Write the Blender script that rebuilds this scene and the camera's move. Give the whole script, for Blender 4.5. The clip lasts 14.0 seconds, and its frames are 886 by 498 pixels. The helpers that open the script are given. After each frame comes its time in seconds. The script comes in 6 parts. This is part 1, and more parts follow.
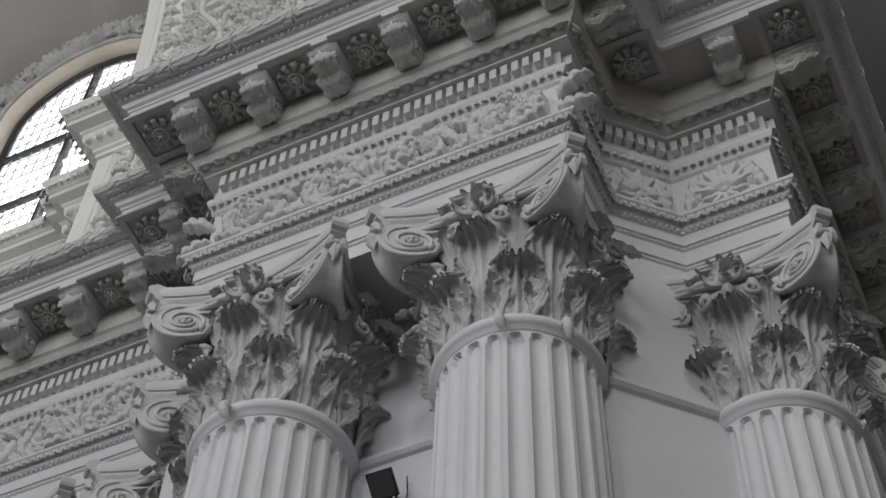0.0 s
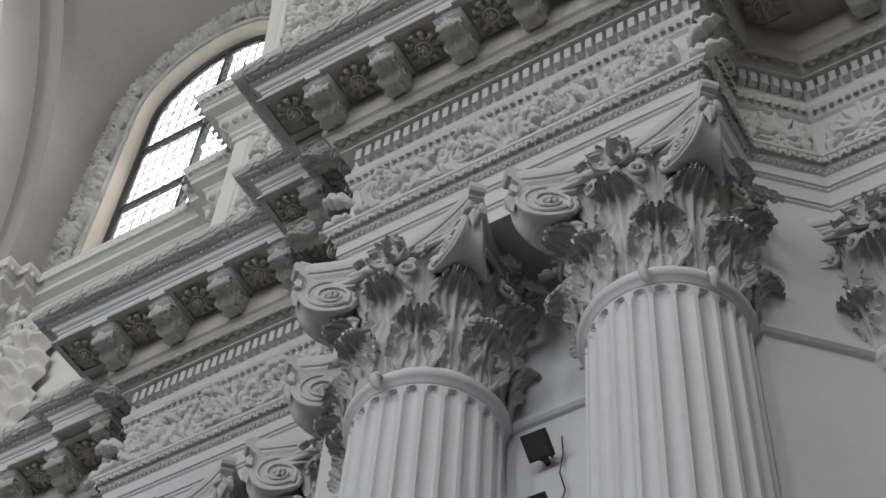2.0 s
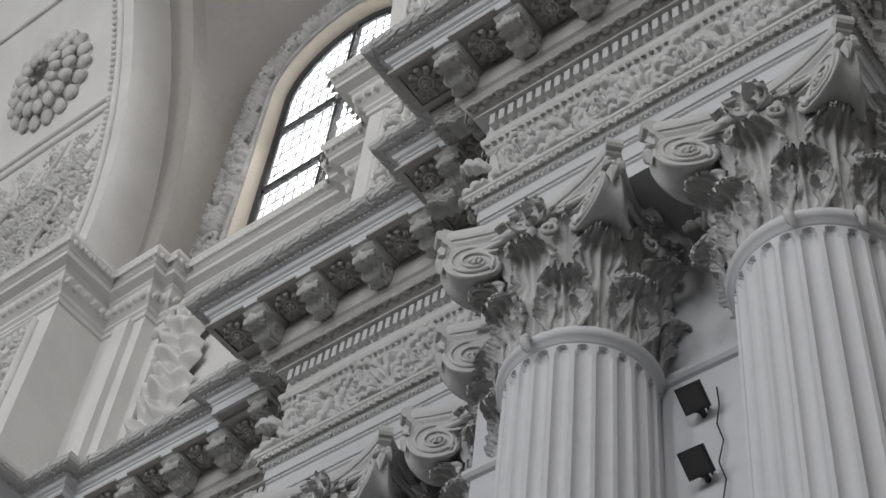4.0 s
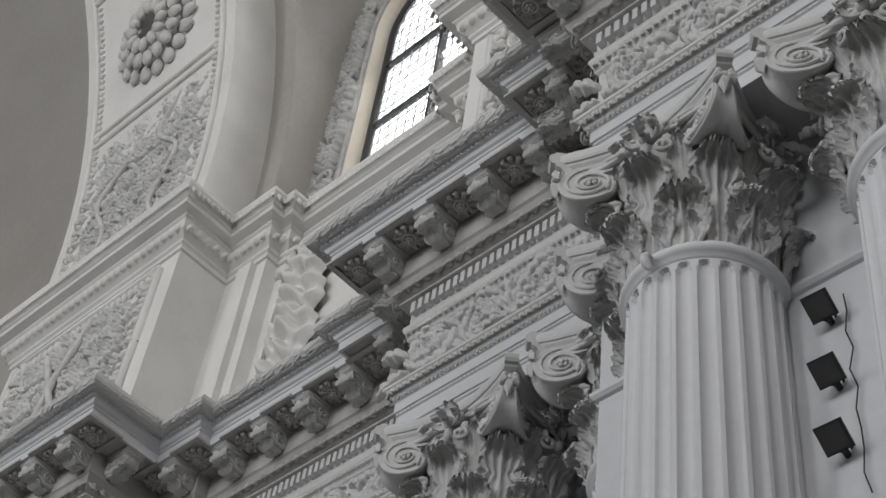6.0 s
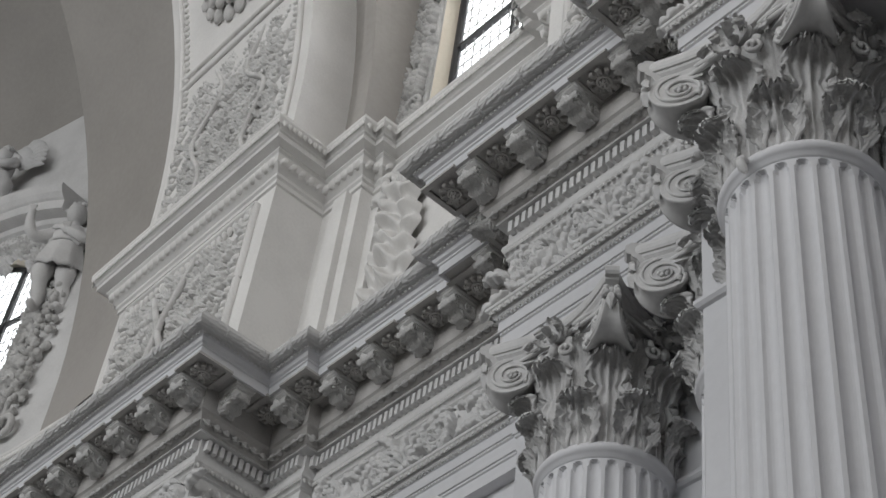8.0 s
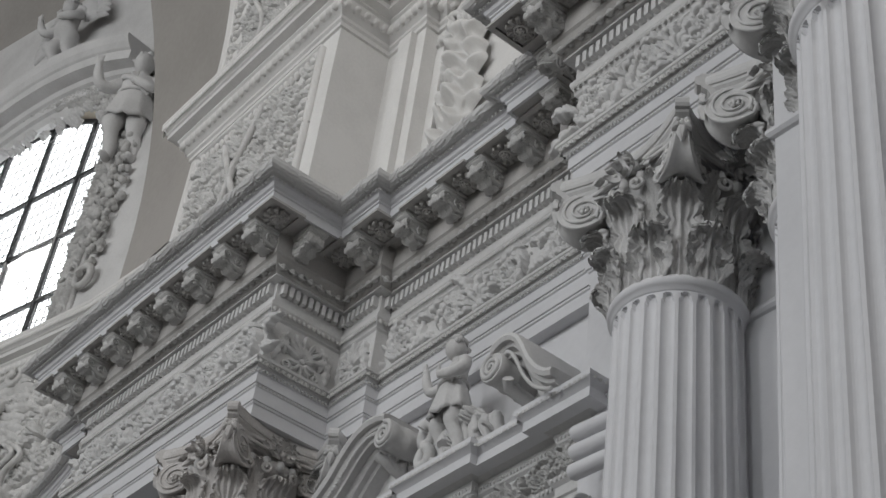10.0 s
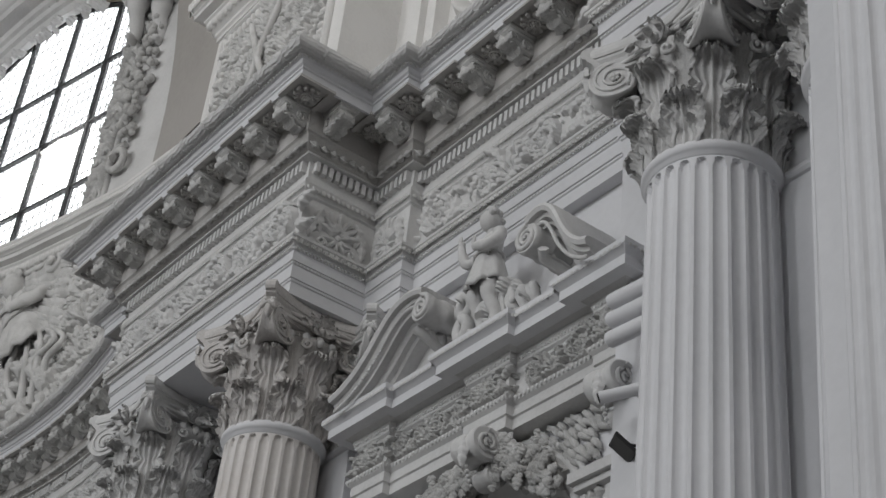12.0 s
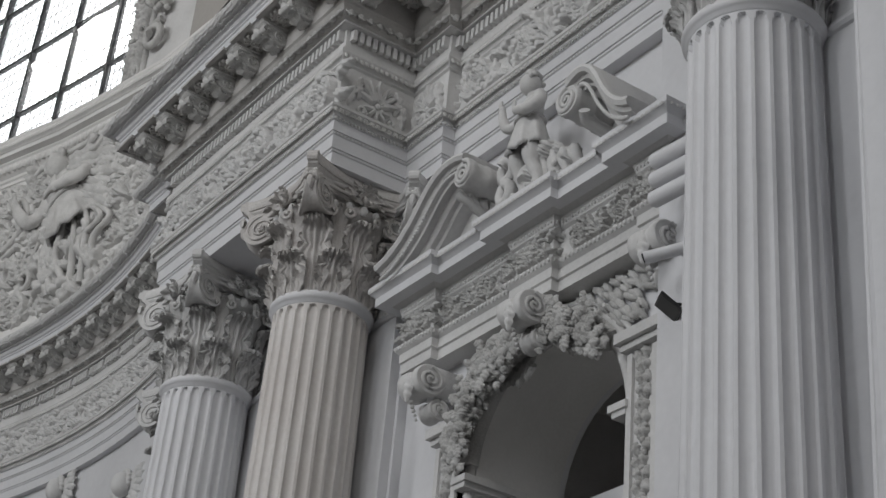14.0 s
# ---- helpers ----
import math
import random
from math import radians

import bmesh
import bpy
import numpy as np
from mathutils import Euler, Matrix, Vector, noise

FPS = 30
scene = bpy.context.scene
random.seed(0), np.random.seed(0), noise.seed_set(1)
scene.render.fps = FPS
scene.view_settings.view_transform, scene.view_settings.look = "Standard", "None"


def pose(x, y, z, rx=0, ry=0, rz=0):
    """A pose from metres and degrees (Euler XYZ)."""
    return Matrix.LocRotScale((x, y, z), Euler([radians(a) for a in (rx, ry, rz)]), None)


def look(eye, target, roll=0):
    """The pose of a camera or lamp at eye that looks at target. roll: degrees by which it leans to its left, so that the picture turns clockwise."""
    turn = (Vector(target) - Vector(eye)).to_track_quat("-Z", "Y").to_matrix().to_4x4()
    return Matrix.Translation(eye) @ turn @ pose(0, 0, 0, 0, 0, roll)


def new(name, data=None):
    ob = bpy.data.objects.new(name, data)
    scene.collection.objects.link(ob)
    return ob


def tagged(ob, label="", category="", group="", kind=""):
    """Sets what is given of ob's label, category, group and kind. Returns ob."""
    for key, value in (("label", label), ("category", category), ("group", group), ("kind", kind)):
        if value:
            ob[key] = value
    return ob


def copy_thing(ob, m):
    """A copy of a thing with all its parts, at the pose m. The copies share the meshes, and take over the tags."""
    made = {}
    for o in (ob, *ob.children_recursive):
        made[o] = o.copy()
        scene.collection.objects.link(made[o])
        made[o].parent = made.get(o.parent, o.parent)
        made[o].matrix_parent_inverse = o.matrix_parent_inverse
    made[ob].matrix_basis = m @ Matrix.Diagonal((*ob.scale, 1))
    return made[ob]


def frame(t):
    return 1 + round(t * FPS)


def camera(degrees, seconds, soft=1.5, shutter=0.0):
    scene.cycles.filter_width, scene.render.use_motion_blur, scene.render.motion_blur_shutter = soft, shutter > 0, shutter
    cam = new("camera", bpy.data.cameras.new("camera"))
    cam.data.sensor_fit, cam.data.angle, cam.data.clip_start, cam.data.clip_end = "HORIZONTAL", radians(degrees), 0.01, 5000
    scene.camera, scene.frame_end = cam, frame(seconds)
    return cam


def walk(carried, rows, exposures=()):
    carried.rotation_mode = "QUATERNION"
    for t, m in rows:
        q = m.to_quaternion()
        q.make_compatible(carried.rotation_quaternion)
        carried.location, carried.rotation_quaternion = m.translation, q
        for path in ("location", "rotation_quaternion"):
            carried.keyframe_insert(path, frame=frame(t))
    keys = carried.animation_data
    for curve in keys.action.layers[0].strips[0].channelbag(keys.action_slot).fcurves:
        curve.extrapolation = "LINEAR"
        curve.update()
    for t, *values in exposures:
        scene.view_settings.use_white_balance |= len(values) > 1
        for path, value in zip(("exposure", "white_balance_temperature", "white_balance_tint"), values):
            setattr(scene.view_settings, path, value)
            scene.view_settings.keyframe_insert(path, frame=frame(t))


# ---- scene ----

K, EYE = 6.0, 1.6          # metres to one module (camera to pier face); height of the eye

# ---- camera: it stands still and turns ----
cam = camera(31.0, 14.0)
ROWS = [
    (0.0, 145.786, -1.379, 24.698), (0.5, 145.718, -1.989, 26.374), (1.0, 145.373, -2.594, 27.881),
    (1.5, 144.641, -2.962, 29.328), (2.0, 144.199, -3.225, 30.830), (2.5, 143.662, -3.582, 33.226),
    (3.0, 143.226, -4.165, 34.536), (5.5, 140.370, -5.560, 41.337), (6.0, 139.304, -5.838, 42.584),
    (6.5, 138.470, -5.724, 44.160), (7.0, 137.801, -5.822, 45.444), (7.5, 136.866, -5.952, 46.422),
    (8.0, 135.929, -5.838, 47.709), (8.5, 134.515, -5.951, 48.657), (9.0, 132.652, -6.046, 49.587),
    (11.5, 126.484, -5.933, 52.138), (12.0, 125.067, -5.484, 52.868), (12.5, 123.825, -5.188, 53.488),
    (13.0, 122.795, -5.080, 54.016), (13.5, 121.717, -4.977, 54.544), (14.0, 120.059, -4.775, 55.136),
]
walk(cam, [(t, pose(0, 0, EYE, rx, ry, rz)) for t, rx, ry, rz in ROWS])

# ---- light ----
world = bpy.data.worlds.new("world")
scene.world = world
world.use_nodes = True
wn = world.node_tree.nodes
sky = wn.new("ShaderNodeTexSky")
sky.sky_type = "NISHITA"
sky.sun_disc = False
sky.sun_elevation, sky.sun_rotation = radians(40), radians(200)
world.node_tree.links.new(sky.outputs[0], wn["Background"].inputs[0])
wn["Background"].inputs[1].default_value = 0.12


def window_lamp(name, at, to, sx, sy, watts, colour):
    data = bpy.data.lights.new(name, "AREA")
    data.shape, data.size, data.size_y, data.energy, data.color = "RECTANGLE", sx, sy, watts, colour
    ob = new(name, data)
    ob.matrix_world = look(at, to)
    return ob


for x in (-31.5, -19.5, -7.5, 4.5):
    window_lamp("window_light", (x, -26.8, 22.0), (x, 0, 18), 4.2, 15.0, 3700, (0.97, 0.985, 1.0))
window_lamp("window_light", (-1.93 * K, 1.45 * K, EYE + 3.75 * K), (-1.93 * K, 0, EYE + 2.6 * K), 2.2, 5.0, 90, (1.0, 0.98, 0.95))
window_lamp("window_light", (-4.86 * K, 1.25 * K, EYE + 3.7 * K), (-4.4 * K, 0, EYE + 2.6 * K), 3.6, 5.5, 440, (1.0, 0.98, 0.95))
# unseen lamp, added to brighten the attic from an assumed crossing dome
window_lamp("dome_light", (1.9 * K, -1.6 * K, EYE + 5.6 * K), (-2.4 * K, 1.3 * K, EYE + 2.7 * K), 6.0, 6.0, 3000, (1.0, 0.985, 0.96))
scene.view_settings.exposure = -1.0

# ---- materials ----


def stucco(name, colour, dark, rough=0.75, scale=1.0, bump=0.25, rand=0.05):
    m = bpy.data.materials.new(name)
    m.use_nodes = True
    nt = m.node_tree
    n, l = nt.nodes, nt.links
    b = n["Principled BSDF"]
    b.inputs["Roughness"].default_value = rough
    co = n.new("ShaderNodeTexCoord")
    n1, n2 = n.new("ShaderNodeTexNoise"), n.new("ShaderNodeTexNoise")
    n1.inputs["Scale"].default_value, n1.inputs["Detail"].default_value = 1.1 * scale, 6
    n2.inputs["Scale"].default_value, n2.inputs["Detail"].default_value = 22 * scale, 8
    for q in (n1, n2):
        l.new(co.outputs["Object"], q.inputs["Vector"])
    mix = n.new("ShaderNodeMath")
    mix.operation = "MULTIPLY_ADD"
    l.new(n2.outputs[0], mix.inputs[0])
    mix.inputs[1].default_value = 0.45
    l.new(n1.outputs[0], mix.inputs[2])
    ramp = n.new("ShaderNodeValToRGB")
    ramp.color_ramp.elements[0].position, ramp.color_ramp.elements[1].position = 0.45, 0.85
    ramp.color_ramp.elements[0].color = (*dark, 1)
    ramp.color_ramp.elements[1].color = (*colour, 1)
    l.new(mix.outputs[0], ramp.inputs[0])
    info = n.new("ShaderNodeObjectInfo")
    vary = n.new("ShaderNodeMapRange")
    vary.inputs["To Min"].default_value, vary.inputs["To Max"].default_value = 1 - rand, 1.0
    l.new(info.outputs["Random"], vary.inputs[0])
    hsv = n.new("ShaderNodeHueSaturation")
    l.new(vary.outputs[0], hsv.inputs["Value"])
    l.new(ramp.outputs[0], hsv.inputs["Color"])
    l.new(hsv.outputs[0], b.inputs["Base Color"])
    bp = n.new("ShaderNodeBump")
    bp.inputs["Strength"].default_value, bp.inputs["Distance"].default_value = bump, 0.02
    l.new(n2.outputs[0], bp.inputs["Height"])
    l.new(bp.outputs[0], b.inputs["Normal"])
    return m


STUCCO = stucco("white_stucco", (0.66, 0.655, 0.65), (0.54, 0.535, 0.53))
# stucco's lighter copy: light on attic, ribs and passage put into the colour
LIT = stucco("clean_white_stucco", (0.76, 0.75, 0.735), (0.67, 0.66, 0.645), 0.75, 1.0, 0.2)
PAINT = stucco("grey_white_paint", (0.70, 0.70, 0.718), (0.63, 0.63, 0.647), 0.6, 0.5, 0.1)
WARM = stucco("warm_stained_paint", (0.69, 0.665, 0.645), (0.59, 0.55, 0.525), 0.6, 0.8, 0.1)
LEAF = stucco("dusty_leaf", (0.63, 0.625, 0.62), (0.43, 0.425, 0.42), 0.8, 2.5, 0.35)
STAINED = stucco("stained_ornament", (0.62, 0.60, 0.585), (0.44, 0.415, 0.40), 0.8, 1.6, 0.4)
ORN = stucco("dusty_ornament", (0.56, 0.555, 0.545), (0.30, 0.295, 0.285), 0.8, 2.5, 0.5)
# dusty relief, its darker tone also standing in for shade in deep carving
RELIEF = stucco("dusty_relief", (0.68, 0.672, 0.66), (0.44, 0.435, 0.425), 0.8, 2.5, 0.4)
# brownish stucco, painted darker for the shade under the cornice
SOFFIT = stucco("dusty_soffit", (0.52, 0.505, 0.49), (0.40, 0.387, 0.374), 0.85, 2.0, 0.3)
# beige-grey plaster toned down, so part of the vault's shade is colour
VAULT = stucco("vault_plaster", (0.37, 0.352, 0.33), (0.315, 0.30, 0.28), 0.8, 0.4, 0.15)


def plain(name, colour, rough=0.5, metal=0.0, glow=0.0):
    m = bpy.data.materials.new(name)
    m.use_nodes = True
    b = m.node_tree.nodes["Principled BSDF"]
    b.inputs["Base Color"].default_value = (*colour, 1)
    b.inputs["Roughness"].default_value, b.inputs["Metallic"].default_value = rough, metal
    if glow:
        b.inputs["Emission Color"].default_value = (*colour, 1)
        b.inputs["Emission Strength"].default_value = glow
    return m


BLACK = plain("black_metal", (0.02, 0.02, 0.022), 0.4)
IRON = plain("window_iron", (0.03, 0.03, 0.032), 0.5)
SKYGLASS = plain("bright_sky", (0.95, 0.97, 1.0), 0.3, 0, 4.5)
REVEAL = stucco("cream_reveal", (0.72, 0.66, 0.55), (0.62, 0.56, 0.46), 0.8, 0.8, 0.15)
DARKGREY = plain("lamp_glass", (0.06, 0.06, 0.06), 0.25)
FLOORM = stucco("floor_stone", (0.17, 0.168, 0.166), (0.12, 0.12, 0.12), 0.5, 0.4, 0.1)
GLASS = plain("window_glass", (1.0, 1.0, 1.0), 0.02)
GLASS.node_tree.nodes["Principled BSDF"].inputs["Transmission Weight"].default_value = 1.0
GLASS.node_tree.nodes["Principled BSDF"].inputs["IOR"].default_value = 1.08

# ---- building helpers ----


def W(x, y, z):
    """Modules from the eye to metres."""
    return Vector((x * K, y * K, EYE + z * K))


def part(name, bm, material, parent=None, label="", smooth=False, m=None):
    me = bpy.data.meshes.new(name)
    bmesh.ops.recalc_face_normals(bm, faces=bm.faces[:])
    if smooth:
        for f in bm.faces:
            f.smooth = True
    bm.to_mesh(me)
    bm.free()
    me.materials.append(material)
    ob = new(name, me)
    if parent:
        ob.parent = parent
    if m is not None:
        ob.matrix_basis = m
    if label:
        ob["label"] = label
    return ob


def again(src, parent, m):
    """The same mesh once more, as a part of its own."""
    ob = new(src.name.split(".")[0], src.data)
    ob.parent = parent
    ob.matrix_basis = m
    return ob


def thing(name, label, category, kind="", group="", at=(0, 0, 0)):
    ob = new(name)
    ob.location = at
    ob.empty_display_size = 0.2
    return tagged(ob, label, category, group, kind)


def box(bm, x0, x1, y0, y1, z0, z1, m=None):
    vs = [bm.verts.new(Vector(c) if m is None else m @ Vector(c)) for c in
          ((x0, y0, z0), (x1, y0, z0), (x1, y1, z0), (x0, y1, z0), (x0, y0, z1), (x1, y0, z1), (x1, y1, z1), (x0, y1, z1))]
    for q in ((0, 3, 2, 1), (4, 5, 6, 7), (0, 1, 5, 4), (1, 2, 6, 5), (2, 3, 7, 6), (3, 0, 4, 7)):
        bm.faces.new([vs[i] for i in q])


def wbox(bm, x0, x1, y0, y1, z0, z1):
    """A box in modules."""
    a, b = W(x0, y0, z0), W(x1, y1, z1)
    box(bm, a.x, b.x, a.y, b.y, a.z, b.z)


def offset_line(pts, p):
    """A plan line moved out by p on its left when walked from high x to low x (towards -y), mitred."""
    out = []
    n = len(pts)
    for i in range(n):
        a = pts[max(i - 1, 0)], pts[max(i, 1)]
        b = pts[min(i, n - 2)], pts[min(i + 1, n - 1)]
        na, nb = [], []
        for (p0, p1), o in ((a, na), (b, nb)):
            d = (Vector(p1) - Vector(p0)).normalized()
            o.append(Vector((-d.y, d.x)))
        na, nb = na[0], nb[0]
        k = na + nb
        k = k / max(k.dot(na), 0.2)
        out.append(Vector(pts[i]) + k * p)
    return out


def sweep(bm, pts, profile, close=False):
    """Sweep a profile of (out, up) in modules along a plan line in modules."""
    rows = []
    for p, z in profile:
        rows.append([bm.verts.new(W(q.x, q.y, z)) for q in offset_line(pts, p)])
    prs = list(zip(rows, rows[1:])) + ([(rows[-1], rows[0])] if close else [])
    for r0, r1 in prs:
        for i in range(len(pts) - 1):
            bm.faces.new((r0[i], r0[i + 1], r1[i + 1], r1[i]))
    return rows



# ---- mesh builder and ornament kit ----


class MB:
    """Collects vertices and faces for one mesh."""

    def __init__(self):
        self.v, self.f, self.n = [], [], 0

    def add(self, vs, fs, m=None):
        vs = np.asarray(vs, float)
        if m is not None:
            m = np.array(m)
            vs = vs @ m[:3, :3].T + m[:3, 3]
        self.v.append(vs)
        fs = np.asarray(fs)
        self.f.append(fs + self.n)
        self.n += len(vs)

    def grid(self, p, m=None, loop=False):
        a, b = p.shape[:2]
        idx = np.arange(a * b).reshape(a, b)
        if loop:
            idx = np.concatenate([idx, idx[:, :1]], 1)
        q = np.stack([idx[:-1, :-1], idx[:-1, 1:], idx[1:, 1:], idx[1:, :-1]], -1).reshape(-1, 4)
        self.add(p.reshape(-1, 3), q, m)

    def ball(self, c, r, m=None, nu=8, nv=6):
        th = np.linspace(0, 2 * np.pi, nu, endpoint=False)[None, :]
        ph = np.linspace(0.02, np.pi - 0.02, nv)[:, None]
        r = np.broadcast_to(r, 3)
        p = np.stack([np.sin(ph) * np.cos(th) * r[0], np.sin(ph) * np.sin(th) * r[1], np.cos(ph) * np.ones_like(th) * r[2]], -1) + np.asarray(c)
        self.grid(p, m, True)

    def tube(self, pts, rad, m=None, n=7, flat=1.0):
        pts = np.asarray(pts, float)
        rad = np.broadcast_to(rad, len(pts))
        t = np.gradient(pts, axis=0)
        t /= np.linalg.norm(t, axis=1)[:, None] + 1e-9
        up = np.array([0, 1, 0]) if abs(t[:, 1]).mean() < 0.7 else np.array([1, 0, 0])
        a = np.cross(t, up)
        a /= np.linalg.norm(a, axis=1)[:, None] + 1e-9
        b = np.cross(t, a)
        th = np.linspace(0, 2 * np.pi, n, endpoint=False)
        p = pts[:, None] + rad[:, None, None] * (np.cos(th)[None, :, None] * a[:, None] + flat * np.sin(th)[None, :, None] * b[:, None])
        self.grid(p, m, True)
        for k, c in ((0, pts[0]), (-1, pts[-1])):
            ring = p[k]
            self.add(np.vstack([ring, c]), [(i, (i + 1) % n, n, n) for i in range(n)], m)

    def box(self, x0, x1, y0, y1, z0, z1, m=None):
        self.add([(x0, y0, z0), (x1, y0, z0), (x1, y1, z0), (x0, y1, z0), (x0, y0, z1), (x1, y0, z1), (x1, y1, z1), (x0, y1, z1)],
                 [(0, 3, 2, 1), (4, 5, 6, 7), (0, 1, 5, 4), (1, 2, 6, 5), (2, 3, 7, 6), (3, 0, 4, 7)], m)

    def extrude(self, outline, d0, d1, m=None):
        """An outline of (x, z) made thick from y = d0 to d1."""
        o = np.asarray(outline, float)
        n = len(o)
        f = np.stack([o[:, 0], np.full(n, d0), o[:, 1]], 1)
        b = np.stack([o[:, 0], np.full(n, d1), o[:, 1]], 1)
        c0, c1 = f.mean(0), b.mean(0)
        q = [(i, (i + 1) % n, n + (i + 1) % n, n + i) for i in range(n)]
        q += [((i + 1) % n, i, 2 * n, 2 * n) for i in range(n)] + [(n + i, n + (i + 1) % n, 2 * n + 1, 2 * n + 1) for i in range(n)]
        self.add(np.vstack([f, b, c0, c1]), q, m)

    def done(self, name, material, parent=None, label="", smooth=True, m=None, kind=""):
        v = np.concatenate(self.v)
        f = [tuple(dict.fromkeys(q)) for a in self.f for q in a.tolist()]
        me = bpy.data.meshes.new(name)
        me.from_pydata(v.tolist(), [], f)
        me.polygons.foreach_set("use_smooth", [smooth] * len(me.polygons))
        me.materials.append(material)
        ob = new(name, me)
        if parent:
            ob.parent = parent
        if m is not None:
            ob.matrix_basis = m
        if label:
            ob["label"] = label
        if kind:
            ob["kind"] = kind
        return ob


def relief_leaf(mb, x, z, ang, ln, wd, h, m=None, bend=0.0, lobes=4, nu=12, nv=7):
    """A carved acanthus leaf lying on the plane y = 0, proud towards -y, from (x, z) along ang."""
    nu = max(nu, 4 * lobes + 1) if lobes > 1 else nu
    u = np.linspace(0, 1, nu)[:, None]
    v = np.linspace(-1, 1, nv)[None, :]
    cut = np.abs(np.cos(lobes * np.pi * u)) ** 0.7
    w = wd * (np.sin(np.pi * np.clip(u * 0.9 + 0.08, 0, 1)) ** 0.6) * (0.60 + 0.48 * cut)
    w = w * (1 - 0.55 * u ** 3)
    s = ang + bend * u
    lag = 0.10 * ln * np.abs(v) * (lobes > 1)
    cx = np.cumsum(np.cos(s) * ln / nu, 0)
    cz = np.cumsum(np.sin(s) * ln / nu, 0)
    px = x + cx - np.sin(s) * w * v + np.cos(s) * lag
    pz = z + cz + np.cos(s) * w * v + np.sin(s) * lag
    py = -h * (0.40 + 0.60 * (1 - np.abs(v) ** 2)) * (0.65 + 0.50 * np.sin(np.pi * u * 0.9)) * (0.80 + 0.28 * cut)
    py = py + h * 0.34 * np.exp(-(v / 0.20) ** 2)
    py = np.where(np.abs(v) > 0.95, 0.02 * h, py) * np.ones_like(u)
    py[0], py[-1] = 0.02 * h, py[-1] * 0.5
    mb.grid(np.stack([px * np.ones_like(v), py, pz * np.ones_like(v)], -1), m)


def sheet_leaf(mb, path, wd, m=None, lobes=3.3, ribs=5, rib=0.10, droop=0.30, base=0.52, thick=0.06, nu=28, nv=17):
    """An acanthus leaf as a thick sheet that follows a path of (out, up); front is -y, edges lobed, tip scalloped."""
    path = np.asarray(path, float)
    arc = np.r_[0, np.linalg.norm(np.diff(path, axis=0), axis=1).cumsum()]
    arc /= arc[-1]
    tn = np.gradient(path, axis=0)
    tn /= np.linalg.norm(tn, axis=1)[:, None]
    u = np.linspace(0, 1, nu)[:, None]
    v = np.linspace(-1, 1, nv)[None, :]
    tip = np.clip((u - 0.66) / 0.14, 0, 1)
    lob = np.abs(np.sin(np.pi * (lobes * u + 0.12))) ** 0.65
    w = wd * (0.78 + 0.26 * np.sin(np.pi * np.clip(u * 1.1, 0, 1))) * ((base + (1 - base) * lob) * (1 - tip) + tip * (1.10 - 0.25 * np.clip((u - 0.85) / 0.15, 0, 1)))
    w = w * (1 + 0.05 * np.cos(2 * np.pi * u * lobes * 2))
    groove = np.cos(np.pi * ribs * v)
    ue = u * (1 - 0.16 * v ** 2 * u ** 4) * (1 - 0.11 * (1 - np.abs(np.cos(2.5 * np.pi * v)) ** 0.6) * u ** 6) + 0.05 * np.abs(v) * np.sin(np.pi * u)
    ue = np.clip(ue, 0, 1)
    fo, fz = np.interp(ue, arc, path[:, 0]), np.interp(ue, arc, path[:, 1])
    to, tz = np.interp(ue, arc, tn[:, 0]), np.interp(ue, arc, tn[:, 1])
    off = wd * (rib * groove * (0.5 + 0.5 * u) + 0.12 * np.exp(-(v / 0.13) ** 2) + droop * v ** 2 * lob * (1 - tip) - 0.10 * v ** 2 * tip)
    sides = []
    for d in (0.0, thick * wd * 2):
        o = off - d
        sides.append(np.stack(np.broadcast_arrays(w * v, -(fo + tz * o), fz - to * o - droop * 1.1 * wd * v ** 2 * tip), -1))
    mb.grid(np.concatenate([sides[0], sides[1][:, ::-1]], 1), m, True)


def torus_leaf(mb, m, x0, f0, r, ln, slope, wf, h, nu=7, nv=5):
    """A small laurel leaf laid round a moulding that runs along x."""
    u = np.linspace(0, 1, nu)[:, None]
    v = np.linspace(-1, 1, nv)[None, :]
    f = f0 + slope * u + wf * v * np.sin(np.pi * np.clip(u * 0.92 + 0.05, 0, 1)) ** 0.7
    rr = r + h * (1 - v ** 2) * (0.35 + 0.65 * u) - 0.35 * h * np.exp(-(v / 0.3) ** 2)
    mb.grid(np.stack(np.broadcast_arrays(x0 + ln * u + 0 * v, -rr * np.cos(f), rr * np.sin(f)), -1), m)


def spiral(cx, cz, r0, r1, a0, turns, n=26, y0=0.0, y1=0.0):
    t = np.linspace(0, 1, n)
    a = a0 + turns * 2 * np.pi * t
    r = r0 + (r1 - r0) * t ** 0.8
    return np.stack([cx + r * np.cos(a), y0 + (y1 - y0) * t, cz + r * np.sin(a)], 1)


def rosette_mesh(mb, r, h, m=None, petals=8):
    for k in range(petals):
        a = 2 * np.pi * k / petals
        relief_leaf(mb, 0.18 * r * np.cos(a), 0.18 * r * np.sin(a), a, 0.85 * r, 0.34 * r, h * 0.7, m, 0, 1, 7, 5)
        b = a + np.pi / petals
        relief_leaf(mb, 0.1 * r * np.cos(b), 0.1 * r * np.sin(b), b, 0.5 * r, 0.22 * r, h * 1.2, m, 0, 1, 6, 5)
    mb.ball((0, -h, 0), (0.2 * r, 0.5 * h, 0.2 * r), m)


